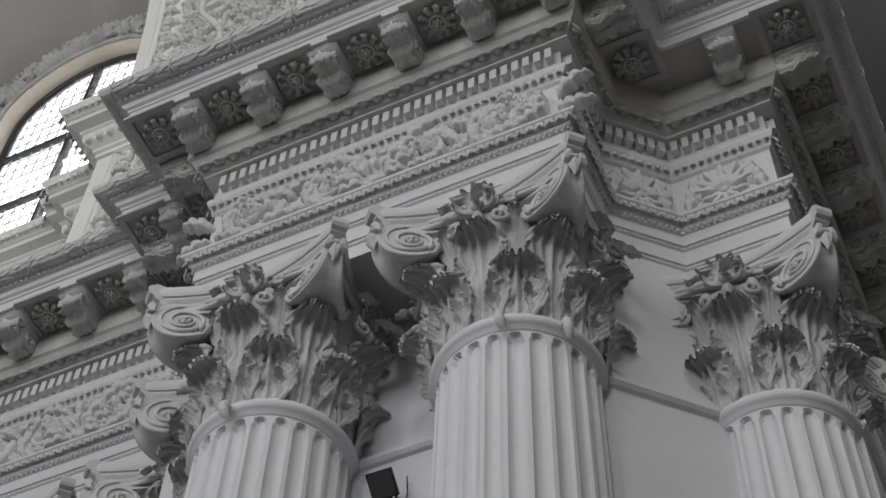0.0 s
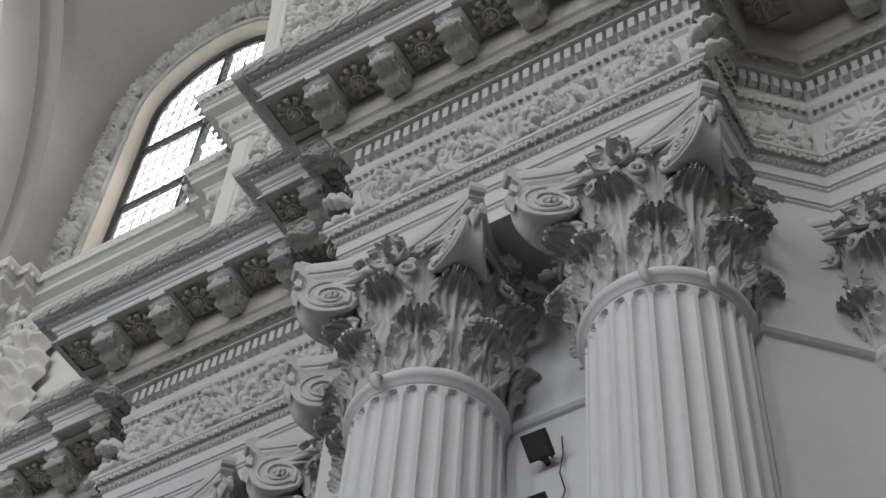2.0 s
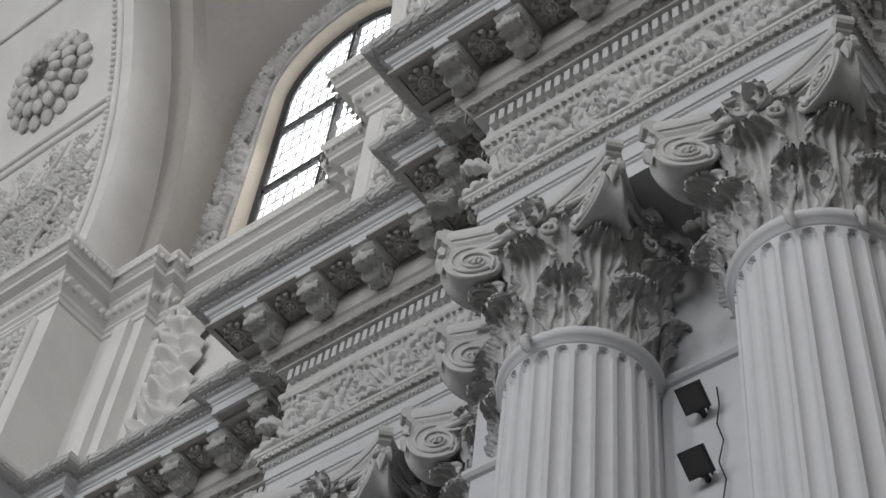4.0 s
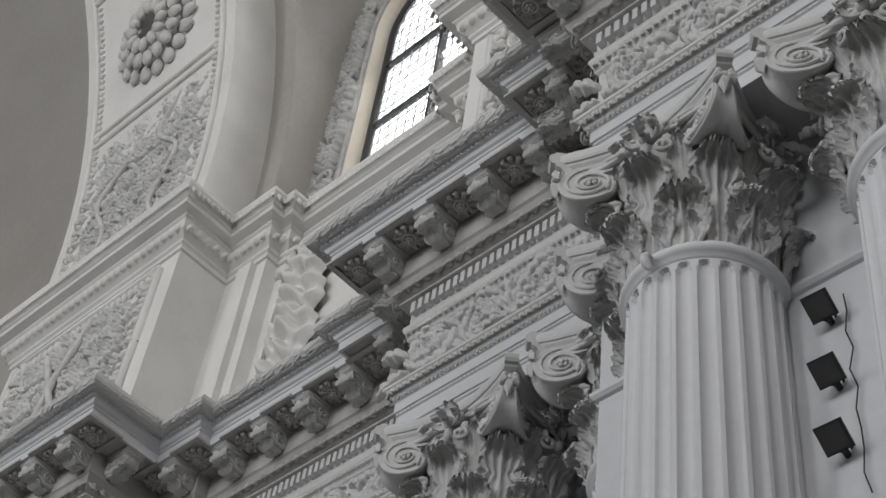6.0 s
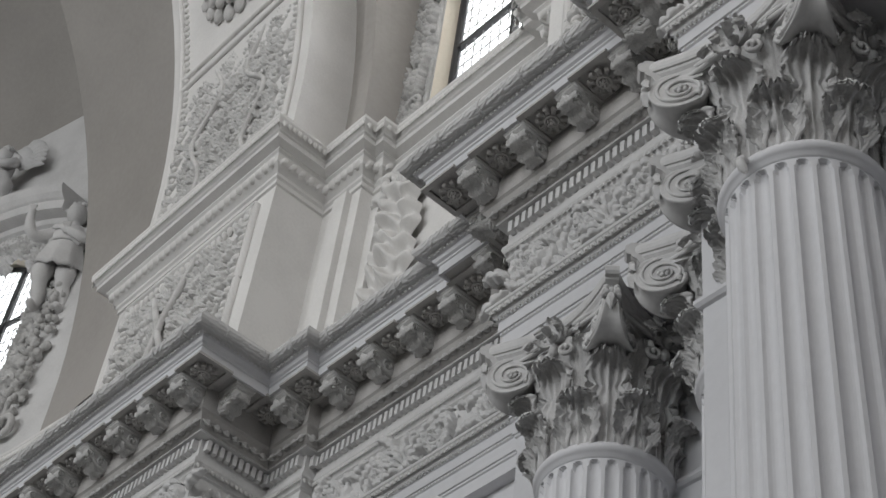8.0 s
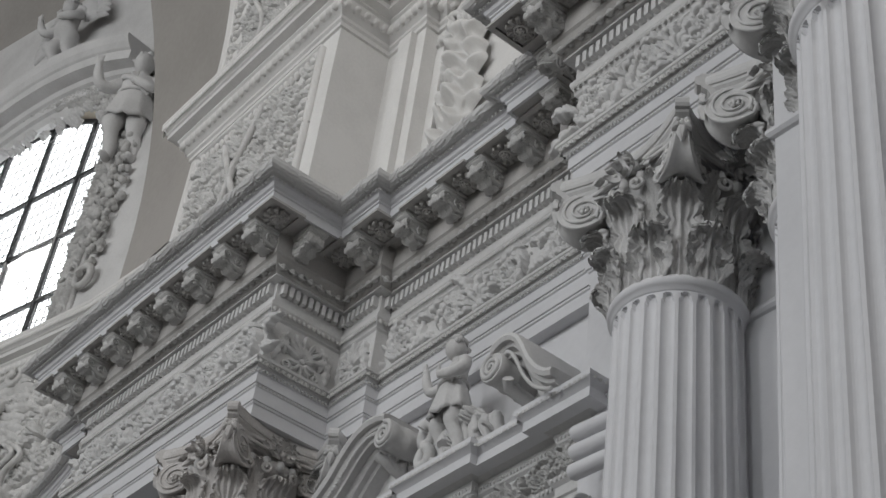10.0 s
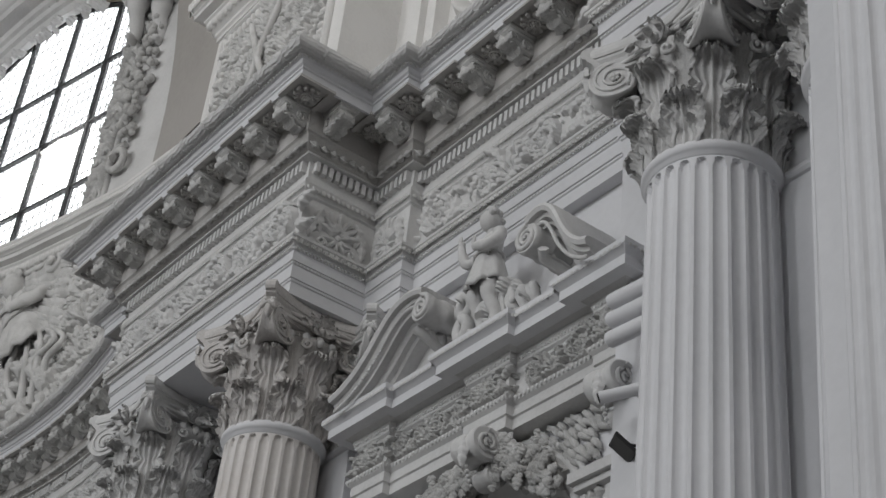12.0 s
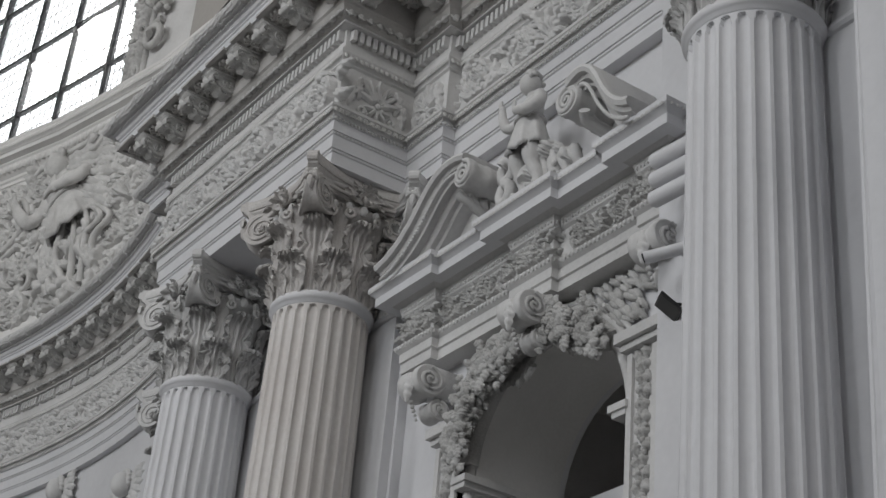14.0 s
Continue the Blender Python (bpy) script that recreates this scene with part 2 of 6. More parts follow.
def soffit_flower(mb, r, h):
    """A round flower with cupped petals and a raised eye, proud of y = 0."""
    n = 10
    for k in range(n):
        t = 2 * np.pi * k / n
        q = np.array(Matrix.Rotation(-t, 4, "Y"))
        relief_leaf(mb, 0.34 * r, 0, 0, 0.74 * r, 0.27 * r, 1.5 * h, q, 0, 1, 8, 7)
        mb.ball((0.96 * r, -0.9 * h, 0), (0.14 * r, 0.5 * h, 0.22 * r), q, 7, 5)
    t = np.linspace(0, 2 * np.pi, 25)
    mb.tube(np.stack([0.44 * r * np.cos(t), np.full(25, -1.2 * h), 0.44 * r * np.sin(t)], 1), 0.10 * r, None, 6)
    for k in range(6):
        mb.ball((0.22 * r * np.cos(k * 1.047), -1.3 * h, 0.22 * r * np.sin(k * 1.047)), (0.13 * r, 0.6 * h, 0.13 * r), None, 6, 5)
    mb.ball((0, -1.7 * h, 0), (0.14 * r, 0.5 * h, 0.14 * r))


def rinceau(mb, wd, ht, seed, m=None, proud=0.06, centre=True):
    """A scroll of acanthus that fills a band wd wide and ht high, centred on the origin."""
    rg = np.random.default_rng(seed)
    n = max(1, int(round(wd / 2 / (ht * 1.35))))
    st = wd / 2 / n
    base = np.eye(4) if m is None else np.array(m)
    for side in (-1, 1):
        for i in range(n):
            cx, up = side * (i + 0.5) * st, 1 if i % 2 == 0 else -1
            cz = -up * 0.05 * ht
            R = 0.46 * min(ht, st * 1.1)
            tw = -side * up
            a0 = (np.pi if side > 0 else 0) - tw * 0.6
            sp = spiral(cx, cz, R, 0.16 * R, a0, tw * 1.3, 32, -0.1 * proud, -proud * 0.8)
            mb.tube(sp, np.linspace(0.055, 0.030, 32) * ht, m)
            rosette_mesh(mb, 0.15 * ht, proud * 0.6, base @ np.array(Matrix.Translation((cx, -proud * 0.6, cz))), 6)
            for k in range(1, 30, 3):
                p, q = sp[k], sp[k + 1]
                d = math.atan2(q[2] - p[2], q[0] - p[0])
                fade = 1.0 - 0.5 * k / 29
                ln = ht * rg.uniform(0.62, 0.92) * fade
                relief_leaf(mb, p[0], p[2], d - tw * rg.uniform(0.2, 0.5), ln, ln * 0.155, proud * rg.uniform(0.7, 1.15), m, tw * rg.uniform(1.0, 2.0), 4, 16, 7)
                if k % 2:
                    relief_leaf(mb, p[0], p[2], d + tw * rg.uniform(0.3, 0.6), ln * 0.6, ln * 0.12, proud * 1.1, m, tw * 0.9, 3, 11, 5)
            # leaves that fill the corners between two scrolls
            for zs in (-1, 1):
                ln = ht * rg.uniform(0.5, 0.66)
                relief_leaf(mb, cx + side * st * 0.45, zs * 0.08 * ht, (0.9 if side > 0 else 2.24) * zs, ln, ln * 0.20, proud * 0.9, m, -zs * side * rg.uniform(0.5, 1.3), 3, 11, 7)
                relief_leaf(mb, cx - side * st * 0.40, zs * 0.12 * ht, (2.1 if side > 0 else 1.04) * zs, ln * 0.8, ln * 0.17, proud * 0.8, m, zs * side * rg.uniform(0.5, 1.3), 3, 11, 7)
            for _ in range(3):
                mb.ball((cx + rg.uniform(-0.5, 0.5) * st, -proud * 0.2, rg.uniform(-0.44, 0.44) * ht), ht * 0.028, m, 7, 5)
    if centre:
        for k in range(7):
            a = np.pi / 2 + (k - 3) * 0.5
            ln = ht * (0.70 - 0.05 * abs(k - 3))
            relief_leaf(mb, 0, -0.36 * ht, a, ln, ht * 0.085, proud * 1.3, m, (k - 3) * 0.25, 3, 11, 7)


def garland_lumps(mb, wd, ht, seed, m=None, proud=0.06, count=60):
    rg = np.random.default_rng(seed)
    for _ in range(count):
        x, z = rg.uniform(-wd / 2, wd / 2), rg.uniform(-ht / 2, ht / 2)
        if rg.random() < 0.18:
            r = ht * rg.uniform(0.05, 0.09)
            mb.ball((x, -proud * 0.4, z), (r, r * 0.9, r), m)
        else:
            ln = ht * rg.uniform(0.2, 0.4)
            relief_leaf(mb, x, z, rg.uniform(0, 6.28), ln, ln * 0.26, proud * rg.uniform(0.6, 1.2), m, rg.uniform(-1.6, 1.6), 3, 8, 5)


def bent(pts, n=14):
    """A smooth line through a few points."""
    p = np.asarray(pts, float)
    q = np.vstack([2 * p[0] - p[1], p, 2 * p[-1] - p[-2]])
    out = []
    for t in np.linspace(0, len(p) - 1.0001, n):
        i, f = int(t), t - int(t)
        a, b, c, d = q[i:i + 4]
        out.append(0.5 * (2 * b + (c - a) * f + (2 * a - 5 * b + 4 * c - d) * f * f + (3 * b - a - 3 * c + d) * f ** 3))
    return np.array(out)


def edge_frame(a, b, p, z, s):
    """Matrix at share s along a plan edge moved out by p, at height z (modules): x to the right, y into the wall."""
    a, b = Vector(a), Vector(b)
    d = (b - a).normalized()
    q = a.lerp(b, s)
    nrm = Vector((-d.y, d.x))
    pos = W(q.x, q.y, z)
    return Matrix(((-d.x, -nrm.x, 0, pos.x), (-d.y, -nrm.y, 0, pos.y), (0, 0, 1, pos.z), (0, 0, 0, 1)))


def run(pts, p, z, gap, ends=0.0):
    """Frames at even steps along each edge of the plan line moved out by p."""
    o = offset_line(pts, p)
    for i in range(len(o) - 1):
        a, b = o[i], o[i + 1]
        ln = (b - a).length - 2 * ends
        if ln < gap * 0.6 or (b - a).dot(Vector(pts[i + 1]) - Vector(pts[i])) <= 0:
            continue
        n = max(1, int(round(ln / gap)))
        for k in range(n):
            yield i, edge_frame(a, b, p, z, (ends + (k + 0.5) * ln / n) / (b - a).length)


# ---- plan of the entablature's frieze face, walked from the crossing to the apse ----
PLAN = [(-0.105, 2.6), (-0.105, 1.215), (-0.25, 1.215), (-0.333, 1.135), (-0.333, 1.0), (-0.878, 1.0), (-0.878, 1.15), (-0.982, 1.15),
        (-0.982, 1.228), (-1.475, 1.228), (-1.475, 1.39), (-1.617, 1.39), (-1.617, 1.42), (-2.256, 1.42), (-2.256, 1.39), (-2.385, 1.39),
        (-2.385, 1.213), (-3.165, 1.205), (-3.165, 1.372), (-3.25, 1.372), (-3.25, 1.394), (-3.39, 1.394), (-3.39, 1.42)]
CURVE = [(-3.50 - i * 0.105, 1.515 - (-3.50 - i * 0.105 + 4.12) ** 2 * 0.155) for i in range(17)]
PLAN += CURVE

ent = thing("entablature", "white stucco entablature with carved frieze and modillion cornice", "entablature", "structure")
PROFILES = [
    ("architrave", PAINT, [(-0.30, 1.712), (-0.006, 1.712), (-0.006, 1.739), (-0.003, 1.741), (-0.003, 1.745), (0, 1.746), (0, 1.775), (0.003, 1.777), (0.003, 1.781), (0.006, 1.782), (0.006, 1.804), (0.009, 1.806), (0.009, 1.810), (0.012, 1.812)]),
    ("architrave_crown", STUCCO, [(0.012, 1.812), (0.014, 1.818), (0.018, 1.824), (0.023, 1.828), (0.023, 1.834), (0.0, 1.837)]),
    ("frieze", STUCCO, [(0, 1.837), (0, 1.948)]),
    ("bed_moulding", STUCCO, [(0, 1.948), (0.005, 1.952), (0.006, 1.962), (0.012, 1.975), (0.012, 1.983), (0.004, 1.986), (0.004, 2.035), (0.022, 2.037), (0.022, 2.042)]),
    # ovolo and soffit carry that shade in their colour
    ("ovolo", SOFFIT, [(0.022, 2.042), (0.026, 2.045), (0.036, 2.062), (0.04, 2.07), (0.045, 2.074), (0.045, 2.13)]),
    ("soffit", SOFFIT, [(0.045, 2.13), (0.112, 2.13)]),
    ("corona", PAINT, [(0.112, 2.13), (0.112, 2.126), (0.118, 2.126), (0.118, 2.148), (0.121, 2.150), (0.121, 2.154), (0.126, 2.157), (0.130, 2.164), (0.136, 2.166), (0.136, 2.169)]),
    ("crown_moulding", STUCCO, [(0.136, 2.169), (0.139, 2.171), (0.1455, 2.1705), (0.153, 2.173), (0.1585, 2.179), (0.160, 2.186), (0.158, 2.193), (0.153, 2.199), (0.153, 2.203), (0.0, 2.207), (-0.3, 2.207)]),
]
for nm, mat, prof in PROFILES:
    bm = bmesh.new()
    sweep(bm, PLAN, prof)
    part(nm, bm, mat, ent)

# coffers' rims, rosettes and modillions
mb = MB()
soffit_flower(mb, 0.0265 * K, 0.0095 * K)
ros_src = mb
mb = MB()
hw = 0.019
side = [(0.0, -0.046), (0.012, -0.050), (0.026, -0.047), (0.036, -0.038), (0.044, -0.034), (0.052, -0.036), (0.058, -0.034), (0.060, -0.022), (0.056, -0.012), (0.0, -0.012)]
prof = np.array(side) * K
cols = [np.stack([np.full(len(prof), s * hw * K), -prof[:, 0] * k, prof[:, 1] * k], 1) for s, k in ((-1.0, 0.9), (-0.9, 1.0), (0.9, 1.0), (1.0, 0.9))]
mb.grid(np.array(cols))
for s in (-1, 1):
    e = cols[0] if s < 0 else cols[-1]
    mb.add(np.vstack([e, e.mean(0)]), [(i, (i + 1) % len(e), len(e), len(e)) for i in range(len(e))])
    mb.tube(spiral(0, 0, 0.014 * K, 0.002 * K, 0, 1.8, 20) @ np.array([[0, 1, 0], [1, 0, 0], [0, 0, 1]]) + np.array([s * hw * K, -0.017 * K, -0.030 * K]), 0.0026 * K)
    mb.tube(spiral(0, 0, 0.010 * K, 0.002 * K, 0, 1.6, 18) @ np.array([[0, 1, 0], [1, 0, 0], [0, 0, 1]]) + np.array([s * hw * K, -0.050 * K, -0.024 * K]), 0.0022 * K)
mb.box(-0.0245 * K, 0.0245 * K, -0.067 * K, 0, -0.008 * K, 0.0005 * K)
mb.box(-0.0225 * K, 0.0225 * K, -0.064 * K, 0, -0.013 * K, -0.007 * K)
# acanthus leaf under the bracket: it clings to the curve and rolls forward at its tip
lp = np.array([(0.002, -0.050), (0.012, -0.055), (0.026, -0.052), (0.037, -0.043), (0.046, -0.039), (0.055, -0.042), (0.063, -0.040), (0.067, -0.031), (0.064, -0.023), (0.059, -0.024)])
sheet_leaf(mb, lp * K, 0.0205 * K, None, 4.3, 5, 0.14, 0.12, 0.62, 0.05, 30, 13)
mod_src = mb
rim = MB()
o, i_ = 0.044 * K, 0.033 * K
for a in range(4):
    rz = np.array(Matrix.Rotation(a * math.pi / 2, 4, "Z"))
    rim.add([(-o, -o, 0), (o, -o, 0), (i_, -i_, 0), (-i_, -i_, 0), (-o, -o, -0.006 * K), (o, -o, -0.006 * K), (i_, -i_, -0.006 * K), (-i_, -i_, -0.006 * K)],
            [(4, 5, 6, 7), (0, 1, 5, 4), (2, 3, 7, 6)], rz)

mod_ob = ros_ob = rim_ob = None
off = offset_line(PLAN, 0.079)
SOF = 2.13
down = Matrix(((1, 0, 0, 0), (0, 0, -1, 0), (0, 1, 0, 0), (0, 0, 0, 1)))      # turns a relief on y = 0 to face down


def put_rosette(m):
    global ros_ob, rim_ob
    if ros_ob is None:
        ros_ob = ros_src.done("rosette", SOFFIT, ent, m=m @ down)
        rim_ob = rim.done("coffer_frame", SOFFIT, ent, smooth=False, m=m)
    else:
        again(ros_ob, ent, m @ down)
        again(rim_ob, ent, m)


def put_modillion(m):
    global mod_ob
    if mod_ob is None:
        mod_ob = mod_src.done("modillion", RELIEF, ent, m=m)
    else:
        again(mod_ob, ent, m)


for i in range(1, len(off) - 1):
    a, b = off[i], off[i + 1]
    d0 = Vector(PLAN[i + 1]) - Vector(PLAN[i])
    if (b - a).dot(d0) <= 0 or (b - a).length < 0.05:
        continue
    ln = (b - a).length
    n = max(1, int(ln / 0.118 + 0.35))
    if i >= len(PLAN) - len(CURVE):
        n = 1
    for k in range(n):
        m = edge_frame(a, b, 0, SOF, (k + 0.5) / n)
        put_modillion(m @ Matrix.Translation((0, 0.034 * K, 0)))
        if k:
            put_rosette(edge_frame(a, b, 0, SOF, k / n))
    d1 = Vector(PLAN[i]) - Vector(PLAN[i - 1])
    turn = d1.x * d0.y - d1.y * d0.x
    if abs(turn) > 0.0005 or i >= len(PLAN) - len(CURVE):
        put_rosette(edge_frame(a, b, 0, SOF, 0))
o0, o1 = off[0], off[1]
for k in range(9):
    put_modillion(edge_frame(o0, o1, 0, SOF, 1 - (k + 0.5) * 0.118 / (o1 - o0).length) @ Matrix.Translation((0, 0.034 * K, 0)))
    put_rosette(edge_frame(o0, o1, 0, SOF, 1 - (k + 1) * 0.118 / (o1 - o0).length))

# dentils: the nearest as pieces of their own, the rest as one
dent, far, count, dent_ob = MB(), MB(), 0, None
dent.box(-0.0050 * K, 0.0050 * K, -0.013 * K, 0.002 * K, -0.013 * K, 0.013 * K)
for i, m in run(PLAN, 0.004, 2.020, 0.0167, 0.006):
    if i > 0 and count < 290:
        count += 1
        if dent_ob is None:
            dent_ob = dent.done("dentil", STUCCO, ent, smooth=False, m=m)
        else:
            again(dent_ob, ent, m)
    else:
        far.box(-0.0050 * K, 0.0050 * K, -0.013 * K, 0.002 * K, -0.013 * K, 0.013 * K, m)
far.done("dentil_row", STUCCO, ent, smooth=False, kind="stuff")

# egg and leaf ovolo, leaf-carved crown, small leaves of the architrave, beads
egg = MB()
for i, m in run(PLAN, 0.032, 2.056, 0.024, 0.004):
    m = np.array(m)
    tilt = m @ np.array(Matrix.Rotation(-0.6, 4, "X"))
    egg.ball((0, 0.0005 * K, 0.0), (0.0082 * K, 0.0080 * K, 0.0130 * K), tilt, 8, 6)
    for s in (-1, 1):
        egg.tube([(s * 0.0115 * K, 0.0 * K, 0.013 * K), (s * 0.0115 * K, -0.001 * K, 0), (s * 0.006 * K, -0.001 * K, -0.012 * K), (0, -0.001 * K, -0.0145 * K)], 0.0024 * K, tilt, 5)
egg.done("egg_moulding", ORN, ent, kind="stuff")
cr = MB()
rg = np.random.default_rng(21)
for q, (i, m) in enumerate(run(PLAN, 0.1435, 2.1865, 0.0150, 0.001)):
    m = np.array(m)
    for j, f0 in enumerate((-1.45, -0.95, -0.45, 0.05)):
        torus_leaf(cr, m, ((0.5 if j % 2 else 0.0) - 0.5) * 0.015 * K, f0 + rg.uniform(-0.06, 0.06), 0.0155 * K, 0.0195 * K, rg.uniform(-0.2, 0.3), 0.27, 0.0042 * K)
    if q % 7 == 3:
        for sl in (-1, 1):
            f = np.linspace(-1.7, 0.5, 9)
            cr.tube(np.stack([sl * (f + 0.6) * 0.0045 * K, -0.0180 * K * np.cos(f), 0.0180 * K * np.sin(f)], 1), 0.0014 * K, m, 5)
for i, m in run(PLAN, 0.1365, 2.167, 0.011, 0.002):
    cr.ball((0, 0, 0), (0.0042 * K, 0.003 * K, 0.003 * K), np.array(m), 6, 4)
cr.done("crown_leaves", STUCCO, ent, kind="stuff")
ar = MB()
for i, m in run(PLAN, 0.0165, 1.8215, 0.0140, 0.002):
    tilt = np.array(m @ Matrix.Rotation(-0.6, 4, "X"))
    for sg in (-1, 1):
        relief_leaf(ar, sg * 0.0014 * K, -0.009 * K, 1.57 - sg * 0.25, 0.020 * K, 0.0034 * K, 0.0075 * K, tilt, -sg * 0.9, 1, 7, 5)
    ar.ball((0.007 * K, -0.002 * K, -0.004 * K), (0.0016 * K, 0.0030 * K, 0.0060 * K), tilt, 5, 4)
for i, m in run(PLAN, 0.0105, 1.808, 0.0088, 0.002):
    ar.ball((0, 0, 0), (0.0036 * K, 0.0032 * K, 0.0032 * K), np.array(m), 6, 4)
for i, m in run(PLAN, 0.002, 1.779, 0.0088, 0.002):
    ar.ball((0, 0, 0), (0.0034 * K, 0.0024 * K, 0.0024 * K), np.array(m), 6, 4)
for i, m in run(PLAN, 0.009, 1.9665, 0.0125, 0.002):
    tilt = np.array(m @ Matrix.Rotation(-0.5, 4, "X"))
    relief_leaf(ar, 0.0, 0.010 * K, -1.57, 0.021 * K, 0.0056 * K, 0.0050 * K, tilt, 0.0, 1, 6, 5)
ar.done("small_leaf_moulding", RELIEF, ent, kind="stuff")

# carved frieze, panel by panel
for i in range(1, len(PLAN) - 1):
    a, b = Vector(PLAN[i]), Vector(PLAN[i + 1])
    ln = (b - a).length
    if ln < 0.05:
        continue
    mb = MB()
    if i >= len(PLAN) - len(CURVE):
        garland_lumps(mb, ln * K, 0.095 * K, 40 + i, None, 0.017 * K, 30)
    elif ln < 0.2:
        for k in range(7):
            relief_leaf(mb, 0, -0.012 * K, 1.57 + (k - 3) * 0.36, (0.064 - 0.003 * abs(k - 3)) * K, 0.0095 * K, 0.013 * K, None, (k - 3) * 0.16, 1, 11, 7)
        for k in range(5):
            relief_leaf(mb, 0, -0.016 * K, -1.57 + (k - 2) * 0.5, 0.036 * K, 0.007 * K, 0.012 * K, None, (k - 2) * 0.3, 1, 9, 7)
        mb.ball((0, -0.006 * K, -0.014 * K), (0.007 * K, 0.005 * K, 0.007 * K))
        for sg in (-1, 1):
            for q in (-1, 1):
                mb.tube(spiral(sg * min(ln * 0.30, 0.035) * K, (q * 0.027 - 0.012) * K, 0.017 * K, 0.003 * K, 1.57 * q, sg * q * 1.4, 20, 0, -0.006 * K), 0.0034 * K)
            relief_leaf(mb, sg * ln * 0.22 * K, -0.02 * K, 1.57 - sg * 0.5, 0.062 * K, 0.013 * K, 0.013 * K, None, sg * 0.9, 3, 12, 7)
            relief_leaf(mb, sg * ln * 0.38 * K, -0.045 * K, 1.57 + sg * 0.1, 0.080 * K, 0.012 * K, 0.012 * K, None, sg * 0.3, 4, 14, 7)
    else:
        rinceau(mb, (ln - 0.004) * K, 0.112 * K, 10 + i, None, 0.021 * K)
        if 12 < i < 18:
            garland_lumps(mb, (ln - 0.05) * K, 0.085 * K, 70 + i, None, 0.016 * K, int(ln * 40))
    mb.done("frieze_relief", STUCCO, ent, m=edge_frame(a, b, 0, 1.8935, 0.5))

# ---- columns ----


def spiral_outline(r, n=40, turns=2.6):
    return spiral(0, 0, r, 0.12 * r, 0, turns, n)


def capital_leaf(mb, r0, z0, z1, wd, out):
    """An acanthus leaf that stands against the bell and rolls over at its tip."""
    rad = out * 0.5
    a = np.linspace(0, 2.75, 14)
    t = np.linspace(0, 1, 9)[:-1]
    stalk = np.stack([r0 + 0.010 * K * t ** 2, z0 + (z1 - rad - z0) * t], 1)
    tip = np.stack([r0 + 0.010 * K + rad * (1 - np.cos(a)) * (1 - 0.06 * a), z1 - rad + rad * np.sin(a)], 1)
    sheet_leaf(mb, np.vstack([stalk, tip]), wd, None, 3.6, 5, 0.09, 0.22, 0.50, 0.05, 40, 31)
    # small lobes that part from the sides
    for sg in (-1, 1):
        for f, ln, an in ((0.16, 0.026, 0.75), (0.36, 0.028, 0.65), (0.56, 0.026, 0.55), (0.74, 0.020, 0.7)):
            z = z0 + (z1 - z0) * f
            fr = Matrix.Translation((sg * wd * 0.55, -(r0 + 0.004 * K), z)) @ Matrix.Rotation(sg * an, 4, "Y")
            q = np.linspace(0, 1, 9)
            sheet_leaf(mb, np.stack([0.015 * K * q ** 2.0, ln * K * (q - 0.12 * q ** 3)], 1), 0.0090 * K, np.array(fr), 1.6, 3, 0.10, 0.1, 0.7, 0.08, 12, 9)


